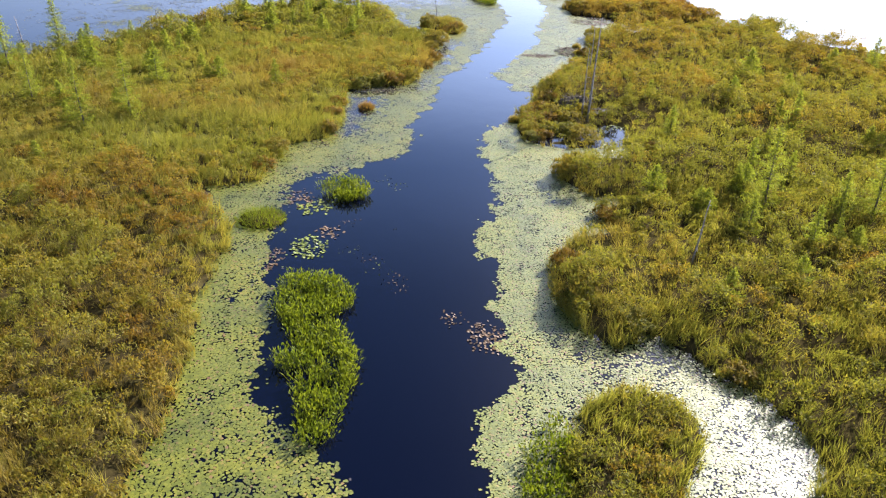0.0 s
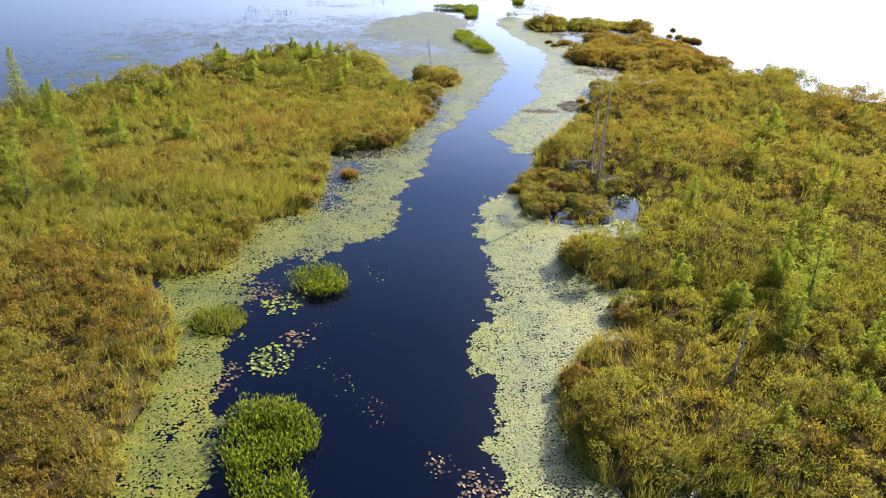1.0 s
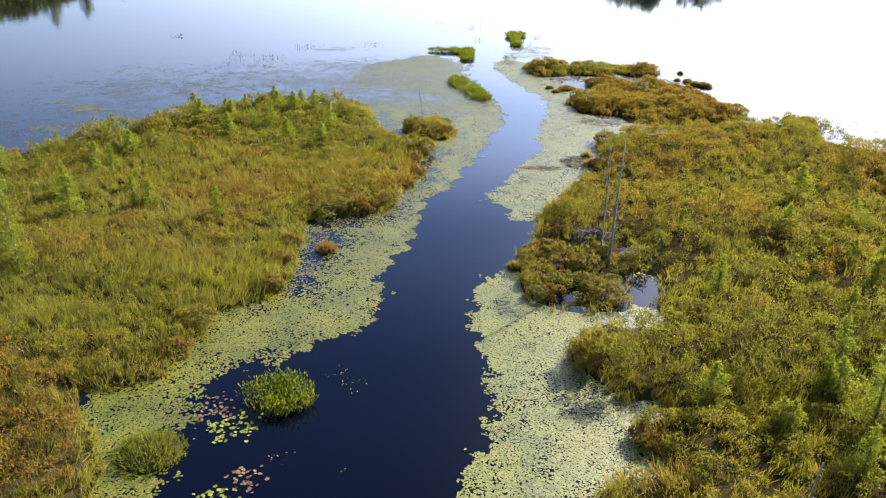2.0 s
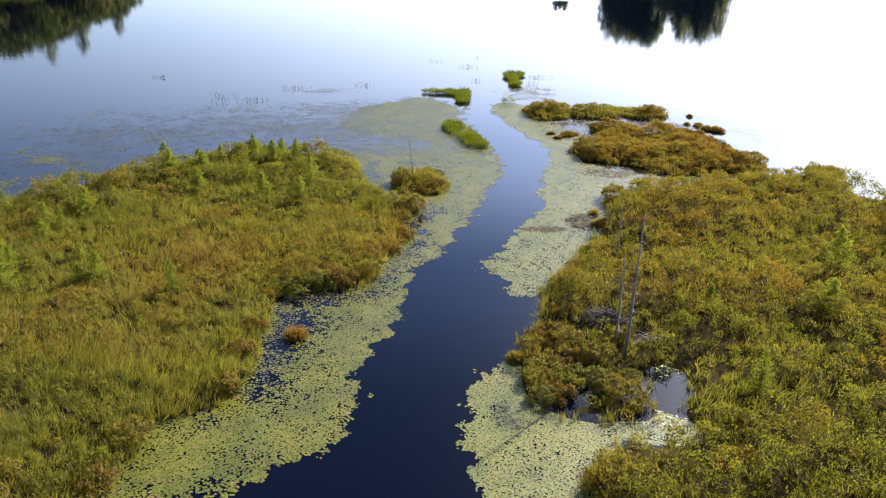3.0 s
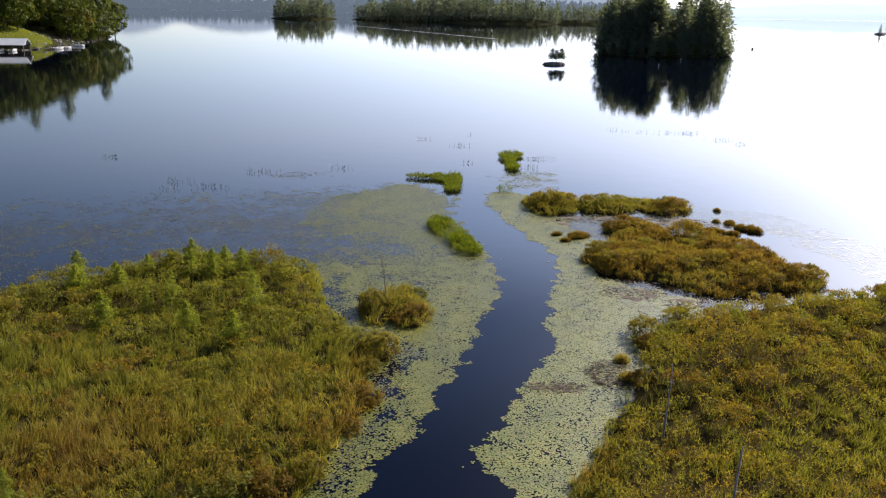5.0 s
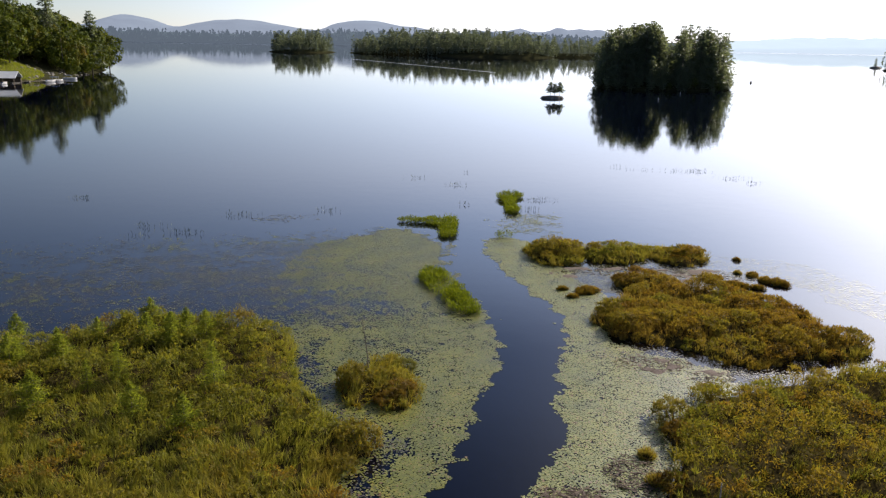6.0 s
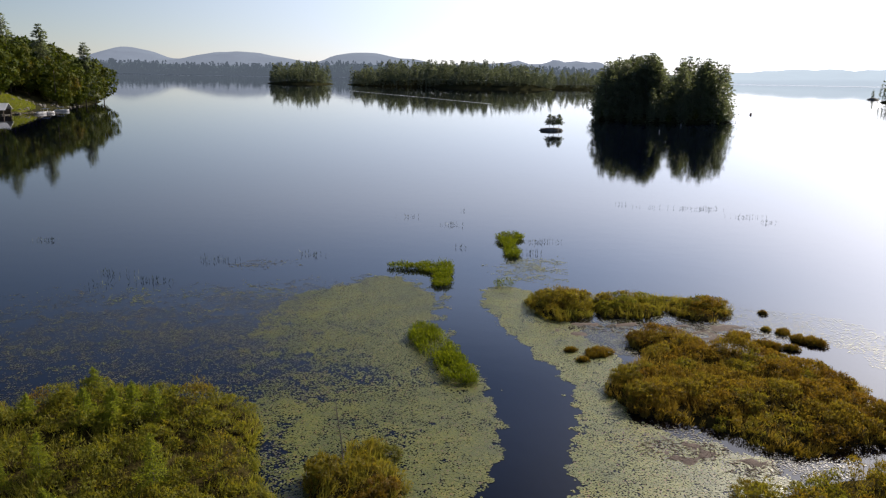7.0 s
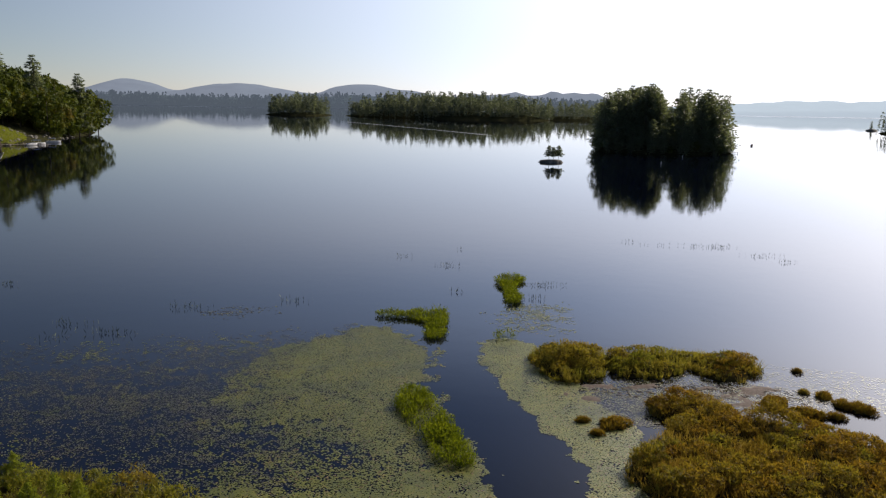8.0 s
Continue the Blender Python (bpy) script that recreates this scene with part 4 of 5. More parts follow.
def hill_region(name, outline, top, width, material, label, res=3.0, rough=2.0, seed=0):
    reg = Region(outline, res, rough, seed, 3)
    height = lambda x, y, sd: -0.2 + 0.9 * np.clip(sd / (0.1 * width), 0, 1) + top * np.clip((sd - 0.06 * width) / width, 0, 1) ** 0.8
    tagged(reg.sheet(name, height, material, -1.0), label, "ground", kind="structure")
    reg.height = lambda x, y: height(x, y, reg.dist(x, y))
    return reg


SHORE = hill_region("ground_wooded_shore", [(-178, 300), (-184, 330), (-190, 354), (-198, 376), (-193, 390), (-187, 402), (-190, 428), (-199, 466), (-207, 500), (-214, 527), (-222, 545), (-250, 570), (-330, 600), (-430, 560), (-430, 330), (-330, 270), (-220, 262)],
                    15, 48, M_DUFF, "forest floor of the wooded lake shore", 4.0, 2.0, 601)
ISLAND = hill_region("ground_pine_island", [(70, 440), (76, 429), (90, 420), (110, 420), (126, 426), (135, 437), (133, 455), (120, 472), (96, 478), (76, 468)], 5, 20, M_DUFF, "dark wooded island rising from the lake", 2.0, 1.5, 602)
ROCKISLE = hill_region("ground_rock_islet", [(33.2, 352.5), (35.5, 351), (39, 350.6), (42.2, 352), (42, 355), (39, 356.5), (35, 355.5)], 0.4, 2.0, M_ROCK, "flat dark rock islet with a few pines", 0.5, 0.7, 603)

PINES = [pine("pine_tree", 24, 6.2, 611, "tall dark green pine on the lake shore", M_PINE, 0.03, 2000), pine("pine_tree", 20, 5.8, 612, "ragged dark green pine on the lake shore", M_PINE, 0.03, 1400),
         pine("spruce_tree", 17, 3.6, 613, "narrow dark spruce on the lake shore", M_PINE, 0.02, 1000), pine("leafy_tree", 14, 5.0, 614, "round green leafy tree on the lake shore", M_BROAD, 0.2, 1200, True, 1.25),
         pine("leafy_tree", 9, 4.0, 615, "low yellow-green leafy tree by the water", M_BROAD, 0.2, 720, True, 1.35)]
PINES.append(pine("pine_tree", 8, 3.4, 616, "small dark pine on the rock islet", M_PINE, 0.30, 1300, False, 1.5))
# low rim trees in pine foliage, lighter than the leafy trees, to brighten the dark edge
PINES.append(pine("edge_conifer", 11, 3.4, 617, "bushy conifer at the island's edge, in light foliage that lifts the shade", M_PINE, 0.0, 620, False, 1.5))
used_trees = set()


def plant(k, x, y, z, s, turn):
    m = Matrix.Translation((x, y, z)) @ Matrix.Rotation(turn, 4, "Z") @ Matrix.Diagonal((s, s, s, 1))
    if k in used_trees:
        copy_thing(PINES[k], m)
    else:
        used_trees.add(k)
        PINES[k].matrix_basis = m


def wood(reg, seed, count, gap, choose, keep=None, edge=1.0):
    rng = np.random.default_rng(seed)
    got = []
    for _ in range(count * 60):
        x, y = rng.uniform(*reg.line[:, 0][[reg.line[:, 0].argmin(), reg.line[:, 0].argmax()]]), rng.uniform(*reg.line[:, 1][[reg.line[:, 1].argmin(), reg.line[:, 1].argmax()]])
        d = float(reg.dist(np.array([x]), np.array([y]))[0])
        if d < edge or (keep and not keep(x, y, d)) or any((x - a) ** 2 + (y - b) ** 2 < gap * gap for a, b in got):
            continue
        got.append((x, y))
        z = float(reg.height(np.array([x]), np.array([y]))[0])
        k, s = choose(rng, x, y, d)
        plant(k, x, y, z, s, rng.uniform(0, 6.28))
        if len(got) >= count:
            break


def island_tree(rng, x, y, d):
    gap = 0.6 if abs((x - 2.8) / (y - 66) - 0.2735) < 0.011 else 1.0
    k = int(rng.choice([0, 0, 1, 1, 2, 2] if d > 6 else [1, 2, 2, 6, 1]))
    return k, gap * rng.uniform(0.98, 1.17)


wood(ISLAND, 621, 135, 3.6, island_tree, None, 2.2)
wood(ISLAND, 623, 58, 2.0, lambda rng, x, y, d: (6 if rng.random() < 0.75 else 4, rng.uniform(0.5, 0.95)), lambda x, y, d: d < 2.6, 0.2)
wood(SHORE, 624, 40, 3.0, lambda rng, x, y, d: (4, rng.uniform(0.5, 0.9)), lambda x, y, d: d < 6 and 440 < y < 560 and x > -240, 1.0)
wood(SHORE, 622, 170, 5.2, lambda rng, x, y, d: (int(rng.choice([3, 3, 3, 3, 3, 3, 3] if d > 14 else [3, 4, 4, 3, 3])), rng.uniform(0.85, 1.15) + 0.25 * min(1, max(0, (d - 8) / 18))),
     lambda x, y, d: d < 62 and (y > 440 or d > 19 or (d > 10 and y < 352)) and y > 330 and x > -290)
for i in range(14):
    plant(3 + i % 2, -198 - 1.05 * i - (i % 3) * 2, 452 + 6 * i, 1.0, 1.15 + 0.1 * (i % 4), i * 1.3)
plant(0, -203, 487, 4, 1.26, 0.4)
plant(0, -217, 469, 11, 1.32, 1.4)
plant(1, -232, 461, 14, 1.45, 2.4)
plant(2, -225, 455, 12, 1.2, 0.7)
for x, y, s, t in ((37.0, 353.2, 0.74, 0.0), (38.7, 353.8, 0.9, 1.0), (40.6, 353.4, 1.0, 2.0)):
    plant(5, x, y, 0.6, s, t)


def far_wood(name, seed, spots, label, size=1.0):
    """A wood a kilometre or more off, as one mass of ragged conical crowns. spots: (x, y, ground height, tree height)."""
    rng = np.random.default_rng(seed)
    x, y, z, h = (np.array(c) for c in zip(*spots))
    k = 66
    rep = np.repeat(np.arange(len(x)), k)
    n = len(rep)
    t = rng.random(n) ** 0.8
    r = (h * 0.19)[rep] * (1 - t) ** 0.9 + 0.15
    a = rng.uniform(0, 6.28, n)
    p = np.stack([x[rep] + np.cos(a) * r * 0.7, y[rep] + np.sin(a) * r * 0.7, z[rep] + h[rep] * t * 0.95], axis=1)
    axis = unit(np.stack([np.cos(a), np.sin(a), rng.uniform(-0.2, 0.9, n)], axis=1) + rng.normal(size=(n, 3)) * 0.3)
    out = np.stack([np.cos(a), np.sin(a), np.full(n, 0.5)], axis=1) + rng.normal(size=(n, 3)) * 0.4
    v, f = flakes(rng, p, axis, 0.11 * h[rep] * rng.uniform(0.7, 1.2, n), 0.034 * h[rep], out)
    return tagged(soup(name, v, f, M_HAZEPINE), label, "woods", kind="stuff")


def spots_in(rng, n, cx, cy, rx, ry, top, tall):
    out = []
    while len(out) < n:
        u, w = rng.uniform(-1, 1, 2)
        if u * u + w * w < 1:
            e = 1 - math.sqrt(u * u + w * w)
            out.append((cx + u * rx, cy + w * ry, top * min(1, e * 2.2), tall * (rng.uniform(0.9, 1.3) if rng.random() < 0.22 else rng.uniform(0.5, 0.88))))
    return out


_r = np.random.default_rng(630)
hill_region("ground_round_island", [(-322, 1380), (-306, 1330), (-266, 1318), (-226, 1338), (-213, 1385), (-226, 1445), (-266, 1468), (-312, 1440)], 5, 38, M_DUFF, "small wooded island far out on the lake", 6, 3, 631)
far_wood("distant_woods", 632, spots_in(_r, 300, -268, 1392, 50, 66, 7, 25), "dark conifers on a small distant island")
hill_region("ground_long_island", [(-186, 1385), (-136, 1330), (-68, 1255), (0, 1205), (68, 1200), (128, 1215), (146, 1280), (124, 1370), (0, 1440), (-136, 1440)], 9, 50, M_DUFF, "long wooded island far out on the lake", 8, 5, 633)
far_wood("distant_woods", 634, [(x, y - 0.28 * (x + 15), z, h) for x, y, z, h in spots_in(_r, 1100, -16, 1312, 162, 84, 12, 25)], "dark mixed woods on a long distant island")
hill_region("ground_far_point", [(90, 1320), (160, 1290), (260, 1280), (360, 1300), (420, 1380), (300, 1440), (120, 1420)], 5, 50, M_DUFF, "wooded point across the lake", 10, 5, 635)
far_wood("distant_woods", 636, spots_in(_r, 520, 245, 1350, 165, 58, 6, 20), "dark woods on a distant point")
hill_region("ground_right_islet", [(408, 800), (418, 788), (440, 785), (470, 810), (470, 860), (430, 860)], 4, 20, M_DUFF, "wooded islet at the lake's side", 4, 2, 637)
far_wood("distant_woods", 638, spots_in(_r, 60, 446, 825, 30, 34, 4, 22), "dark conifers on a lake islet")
hill_region("ground_lone_islet", [(462, 950), (470, 946), (478, 952), (472, 960)], 1.5, 4, M_ROCK, "tiny rock islet with a lone tree", 1.5, 0.5, 639)
plant(2, 470, 952, 1, 1.0, 0.3)


def ridge(name, y0, depth, profile, x0, x1, step, material, label):
    """A range of hills as a sheet that rises from the far shore."""
    xs = np.arange(x0, x1 + step, step)
    rows = []
    for t, lift in ((0, 0.0), (0.01, 0.2), (0.3, 0.45), (0.65, 0.8), (1.0, 1.0), (1.3, 0.6)):
        z = profile(xs) * lift + (lattice(xs, np.full_like(xs, t * 300), 60, 5) - 0.5) * 8 * min(lift * 3, 1)
        rows.append(np.stack([xs, np.full_like(xs, y0 + depth * t), z - (1 if t == 0 else 0)], axis=1))
    v = np.concatenate(rows)
    n = len(xs)
    f = [(r * n + i, r * n + i + 1, (r + 1) * n + i + 1, (r + 1) * n + i) for r in range(len(rows) - 1) for i in range(n - 1)]
    return tagged(soup(name, v, np.array(f), material, smooth=True), label, "hills", kind="structure")


def humps(*rows):
    return lambda x: sum(h * np.exp(-((x - c) / w) ** 2) for c, w, h in rows)


far_shore = humps((-1990, 400, 27), (-1530, 270, 34), (-1060, 350, 34), (-460, 350, 50), (130, 350, 42), (600, 350, 32))
right_shore = humps((1660, 320, 56), (2260, 400, 68), (2860, 560, 112), (1200, 330, 36))
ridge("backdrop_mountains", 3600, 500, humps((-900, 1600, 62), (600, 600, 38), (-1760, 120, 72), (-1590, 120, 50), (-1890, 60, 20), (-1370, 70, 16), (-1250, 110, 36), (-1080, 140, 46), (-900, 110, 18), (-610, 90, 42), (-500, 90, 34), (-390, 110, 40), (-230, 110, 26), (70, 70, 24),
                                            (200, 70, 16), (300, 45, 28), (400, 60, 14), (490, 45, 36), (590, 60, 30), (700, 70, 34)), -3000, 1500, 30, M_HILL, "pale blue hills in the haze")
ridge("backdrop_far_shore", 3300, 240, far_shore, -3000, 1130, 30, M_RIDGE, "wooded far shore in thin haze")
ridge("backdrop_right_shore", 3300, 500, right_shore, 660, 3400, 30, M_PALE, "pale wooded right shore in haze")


def slope_wood(seed, n, x0, x1, profile, label, material):
    """Trees all over a far slope."""
    rng = np.random.default_rng(seed)
    x, t = rng.uniform(x0, x1, n), rng.random(n) ** 1.6
    z = profile(x) * np.interp(t, [0, 0.01, 0.3, 0.65, 1.0], [0, 0.2, 0.45, 0.8, 1.0]) - 1.5
    h = rng.uniform(9, 22, n)
    k = 8
    rep = np.repeat(np.arange(n), k)
    a, q = rng.uniform(0, 6.28, n * k), rng.random(n * k)
    p = np.stack([x[rep] + np.cos(a) * 4 * (1 - q), 3297 + 240 * t[rep] + np.sin(a) * 3, z[rep] + h[rep] * q * 0.8], axis=1)
    axis = unit(np.stack([np.cos(a) * 0.5, np.zeros(n * k), np.full(n * k, 1.0)], axis=1))
    v, f = blades(rng, p, axis, h[rep] * 0.42, h[rep] * 0.13, np.tile(np.array([0.0, -1.0, 0.3]), (n * k, 1)))
    return tagged(soup("distant_woods", v, f, material), label, "woods", kind="stuff")


# these trees glow too: they share the ridge's painted-in haze
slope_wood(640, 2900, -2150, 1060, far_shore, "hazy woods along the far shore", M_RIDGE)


# ---- tussocks ----
def tussock(x, y, r, seed, label, material=None, tall=0.75, shrubby=False, count=None):
    """A single clump that stands in the water: a low peat foot with a dome of blades on it."""
    rng = np.random.default_rng(seed)
    thing = empty("tussock", x, y, 0)
    bm = bmesh.new()
    bmesh.ops.create_icosphere(bm, subdivisions=2, radius=1.0, matrix=Matrix.Diagonal((r * 0.9, r * 0.9, 0.13 if shrubby else 0.2, 1)))
    for v in bm.verts:
        v.co *= 1 + 0.25 * (noise.noise(v.co * 2.3 + Vector((seed, 0, 0))))
    part("foot", bm, M_PEAT, thing, smooth=True)
    n = count or int((1900 if shrubby else 1300) * r * r + 150)
    a, q = rng.uniform(0, 6.28, n), np.sqrt(rng.random(n))
    lobed = r * (1 + (0.24 * np.sin(2 * a + seed) + 0.18 * np.sin(5 * a + 2 * seed)) * shrubby)
    p = np.stack([np.cos(a) * q * lobed, np.sin(a) * q * lobed, (0.10 if shrubby else 0.22) * (1 - q * q) + ((0.45 + 0.55 * rng.random(n)) * 0.30 * r * np.sqrt(np.maximum(1 - q * q, 0)) if shrubby else 0)], axis=1)
    axis = unit(np.stack([np.cos(a) * q * 0.8, np.sin(a) * q * 0.8, np.full(n, 1.0)], axis=1) + rng.normal(size=(n, 3)) * (0.8 if shrubby else 0.34))
    if shrubby:
        out = unit(np.stack([np.cos(a) * q, np.sin(a) * q, 0.35 + np.sqrt(np.maximum(1 - q * q, 0))], axis=1) + rng.normal(size=(n, 3)) * 0.6)
        p[:, 2] *= rng.uniform(0.6, 1.3, n) * (1 + 0.35 * np.sin(3 * a + seed) * q)
        v, f = flakes(rng, p, unit(np.cross(out, rng.normal(size=(n, 3))) + np.array([0, 0, 0.9])), rng.uniform(0.12, 0.34, n), np.full(n, 0.028), out)
        soup("shrub_dome", v, f, M_SHRUB, thing, tone=np.repeat(np.clip(0.7 + rng.normal(size=n) * 0.2, 0, 1), 3))
    else:
        v, f = flakes(rng, p, axis, tall * rng.uniform(0.6, 1.15, n) * (1 - 0.35 * q), np.full(n, 0.016), rng.normal(size=(n, 3)))
        soup("grass_dome", v, f, material or M_SEDGE, thing, tone=np.repeat(rng.uniform(0.2, 0.8, n), 3))
    return tagged(thing, label, "grass tussock", "tussocks in the water")


tussock(-7.5, 64.9, 0.6, 701, "rusty brown grass tussock among lily pads", M_RUSTGRASS, 0.65, count=460)
tussock(-11.3, 44.5, 1.5, 702, "rounded bright green sedge clump beside the lilies", M_WEED, 0.45, count=1100)
for i, (x, y, r) in enumerate([(28.4, 119.9, 0.4), (12.1, 83.9, 0.5), (12.2, 86.4, 0.45), (5.6, 60.6, 0.6), (4.6, 63.0, 0.5)]):
    tussock(x, y, r, 720 + i, "little dark grass tussock in the shallows", tall=0.45 if r > 0.42 else 0.28)



for i, (x, y, r) in enumerate([(25.4, 117.7, 0.95), (26.5, 115.9, 0.9), (27.3, 115.6, 0.7), (28.6, 115.4, 0.55), (31.0, 116.9, 0.9), (30.1, 117.6, 0.7), (29.5, 119.2, 0.6), (13.4, 113.4, 0.95), (11.4, 113.9, 0.42), (12.0, 111.9, 0.4), (29.9, 124.5, 0.35), (36.9, 99.9, 1.2), (35.4, 100.4, 0.8)]):
    tussock(x, y, r, 1740 + i, "low rounded rusty shrub hummock in the shallows", shrubby=True)


def bush(r, h, tone, seed, label):
    """A single rounded bush: short woody stems under a dome of small leaves in ragged tufts."""
    rng = np.random.default_rng(seed)
    thing = empty("bog_bush")
    for i in range(5):
        a = i * 1.26 + rng.uniform(0, 0.6)
        bm = bmesh.new()
        tube(bm, [(0, 0, -0.12), (math.cos(a) * r * 0.35, math.sin(a) * r * 0.35, h * 0.45), (math.cos(a) * r * 0.6, math.sin(a) * r * 0.6, h * 0.7)], [0.02, 0.014, 0.006], 4)
        part("stem", bm, M_BARK, thing)
    tufts = int(26 * r * r + 14)
    ta, tq = rng.uniform(0, 6.28, tufts), np.sqrt(rng.random(tufts))
    centre = np.stack([np.cos(ta) * tq * r, np.sin(ta) * tq * r, h * np.sqrt(np.maximum(1 - tq * tq * 0.9, 0)) * rng.uniform(0.75, 1.15, tufts)], axis=1)
    k = 34
    n = tufts * k
    rep = np.repeat(np.arange(tufts), k)
    q = unit(rng.normal(size=(n, 3)))
    p = centre[rep] + q * np.array([0.22, 0.22, 0.13]) * rng.random(n)[:, None] ** 0.5
    p[:, 2] = np.where(rng.random(n) < 0.25, p[:, 2] * rng.random(n), p[:, 2])
    facing = unit(centre[rep] / np.array([r, r, h]) ** 2 * 0.3 + q * 0.5 + np.array([0, 0, 0.3]))
    v, f = flakes(rng, p, unit(np.cross(facing, rng.normal(size=(n, 3))) + np.array([0, 0, 0.6])), rng.uniform(0.10, 0.19, n), np.full(n, 0.032), facing)
    soup("leaf_dome", v, f, M_SHRUB, thing, tone=np.repeat(np.clip(tone + rng.normal(size=n) * 0.08, 0, 1), 3))
    return tagged(thing, label, "bush", "single bushes")


BUSHES = [bush(0.95, 0.75, 0.05, 781, "rounded bright green bog bush at the water's edge"), bush(1.1, 0.8, 0.35, 782, "rounded olive bog bush at the water's edge"),
          bush(0.9, 0.6, 0.72, 783, "low rusty brown bog bush at the water's edge"), bush(0.7, 0.5, 0.5, 784, "small golden-brown bog bush at the water's edge")]
BUSH_SPOTS = [
              (0, 8.6, 60.6, 1.1), (0, 7.2, 61.2, 0.9), (2, 6.0, 65.0, 1.0), (1, 7.4, 64.6, 1.0), (2, 5.6, 62.6, 0.8), (1, 9.0, 63.0, 1.0), (2, 7.6, 68.0, 1.0), (0, 8.0, 71.6, 0.9), (1, 9.6, 59.4, 1.1), (2, 6.6, 59.4, 0.9),
              (1, 5.6, 60.8, 0.7), (3, 5.2, 64.0, 0.9), (0, -8.6, 70.9, 1.2), (0, -7.4, 71.8, 1.0), (2, -6.0, 72.2, 1.1), (1, -4.6, 73.4, 0.9), (2, -3.4, 77.6, 0.9), (2, -2.6, 80.6, 0.8), (1, -3.2, 84.2, 0.8), (1, -2.6, 86.4, 1.1),
              (0, -3.4, 87.4, 1.0), (2, -9.9, 62.6, 1.0), (2, -10.0, 65.4, 0.9), (3, -9.8, 59.2, 1.2), (1, -12.8, 55.0, 1.0), (2, -13.0, 52.2, 1.0), (2, 9.4, 46.2, 1.0), (1, 7.8, 52.4, 1.1), (3, 7.4, 53.0, 0.9), 
              (2, 14.2, 57.0, 1.0), (1, 6.6, 36.6, 1.1), (2, 6.4, 40.0, 1.0), (3, 12.8, 31.0, 1.2), (0, 9.0, 34.6, 1.0), (2, 14.4, 88.4, 1.0), (1, 14.6, 90.4, 1.1), (1, 17.4, 93.4, 1.0), (2, 12.8, 83.6, 1.0),
              (1, 14.6, 104.6, 1.1), (1, 14.2, 107.6, 1.0), (2, 17.0, 116.0, 1.1), (0, 11.0, 127.4, 1.0), (1, 10.6, 124.6, 1.0), (0, 24.6, 125.6, 1.1), (0, -1.0, 96.8, 0.8), (2, -0.8, 92.6, 1.1), (2, -1.6, 91.6, 0.9), (1, -3.8, 93.8, 1.1)]
_b = np.random.default_rng(790)
for gy in range(6):
    for gx in range(4):
        x, y = 5.6 + 1.75 * gx + _b.normal() * 0.45, 57.4 + 2.0 * gy + _b.normal() * 0.45
        if R_RIGHT.dist(np.array([x]), np.array([y]))[0] > 0.3 and math.hypot(x - 9.9, y - 67.2) > 1.7 and (gx + gy) % 3:
            BUSH_SPOTS.append((int(_b.choice([0, 0, 1, 2, 3])), x, y, _b.choice([0.6, 0.8, 1.05, 1.2])))
shown = set()
for i, (k, x, y, s) in enumerate(BUSH_SPOTS):
    z = max(float(ground_z(np.array([x]), np.array([y]))[0]) - 0.04, 0.0)
    m = Matrix.Translation((x, y, z)) @ Matrix.Rotation(i * 2.1, 4, "Z") @ Matrix.Diagonal((s, s, s * (0.85 + 0.1 * (i % 4)), 1))
    if k in shown:
        copy_thing(BUSHES[k], m)
    else:
        shown.add(k)
        BUSHES[k].matrix_basis = m

# ---- open-water lily patches, leaf by leaf ----
def pad_mesh(name, seed, material):
    rng = np.random.default_rng(seed)
    v, f = pads(rng, np.zeros(1), np.zeros(1), np.ones(1), 0.03, 0.0)
    ob = soup(name, v, f, material)
    me = ob.data
    bpy.data.objects.remove(ob)
    return me


PAD_SHAPES = [pad_mesh("lily_pad", 741 + i, M_PADBIG) for i in range(4)]
RED_SHAPES = [pad_mesh("lily_pad", 751 + i, M_PADRED) for i in range(3)]


def lily_patch(cx, cy, rx, ry, n, size, shapes, seed, label):
    rng = np.random.default_rng(seed)
    thing = empty("water_lily_patch", cx, cy, 0)
    for i in range(n):
        a, q = rng.uniform(0, 6.28), math.sqrt(rng.random())
        ob = new("lily_pad", shapes[int(rng.integers(len(shapes)))])
        ob.parent = thing
        s = rng.uniform(*size)
        ob.matrix_basis = Matrix.Translation((math.cos(a) * q * rx + rng.normal() * 0.15, math.sin(a) * q * ry + rng.normal() * 0.15, 0.012 + 0.0001 * i)) @ Matrix.Rotation(rng.uniform(0, 6.28), 4, "Z") @ Matrix.Diagonal((s, s, 1.0, 1))
    return tagged(thing, label, "water lilies", "lily patches in open water")


lily_patch(-7.8, 41.4, 0.95, 1.25, 150, (0.055, 0.105), PAD_SHAPES, 761, "loose patch of large yellow-green lily pads on dark water")
lily_patch(-7.0, 43.2, 0.6, 0.6, 36, (0.06, 0.11), RED_SHAPES, 762, "small reddish lily pads on dark water")
lily_patch(-8.3, 46.4, 1.1, 0.9, 80, (0.06, 0.12), PAD_SHAPES, 763, "thin patch of small green lily pads by a weed clump")
lily_patch(1.9, 33.4, 0.8, 1.3, 120, (0.045, 0.085), RED_SHAPES, 764, "reddish lily pads fraying off the mat's edge")
lily_patch(0.4, 34.8, 0.7, 0.6, 30, (0.04, 0.07), RED_SHAPES, 765, "few tiny reddish pads on open water")
lily_patch(-9.6, 47.6, 0.9, 1.1, 70, (0.06, 0.1), RED_SHAPES, 766, "purple-red lily pads by the bank")
lily_patch(-9.4, 40.0, 0.35, 1.3, 50, (0.05, 0.09), RED_SHAPES, 767, "purple-red pads along the mat's edge")
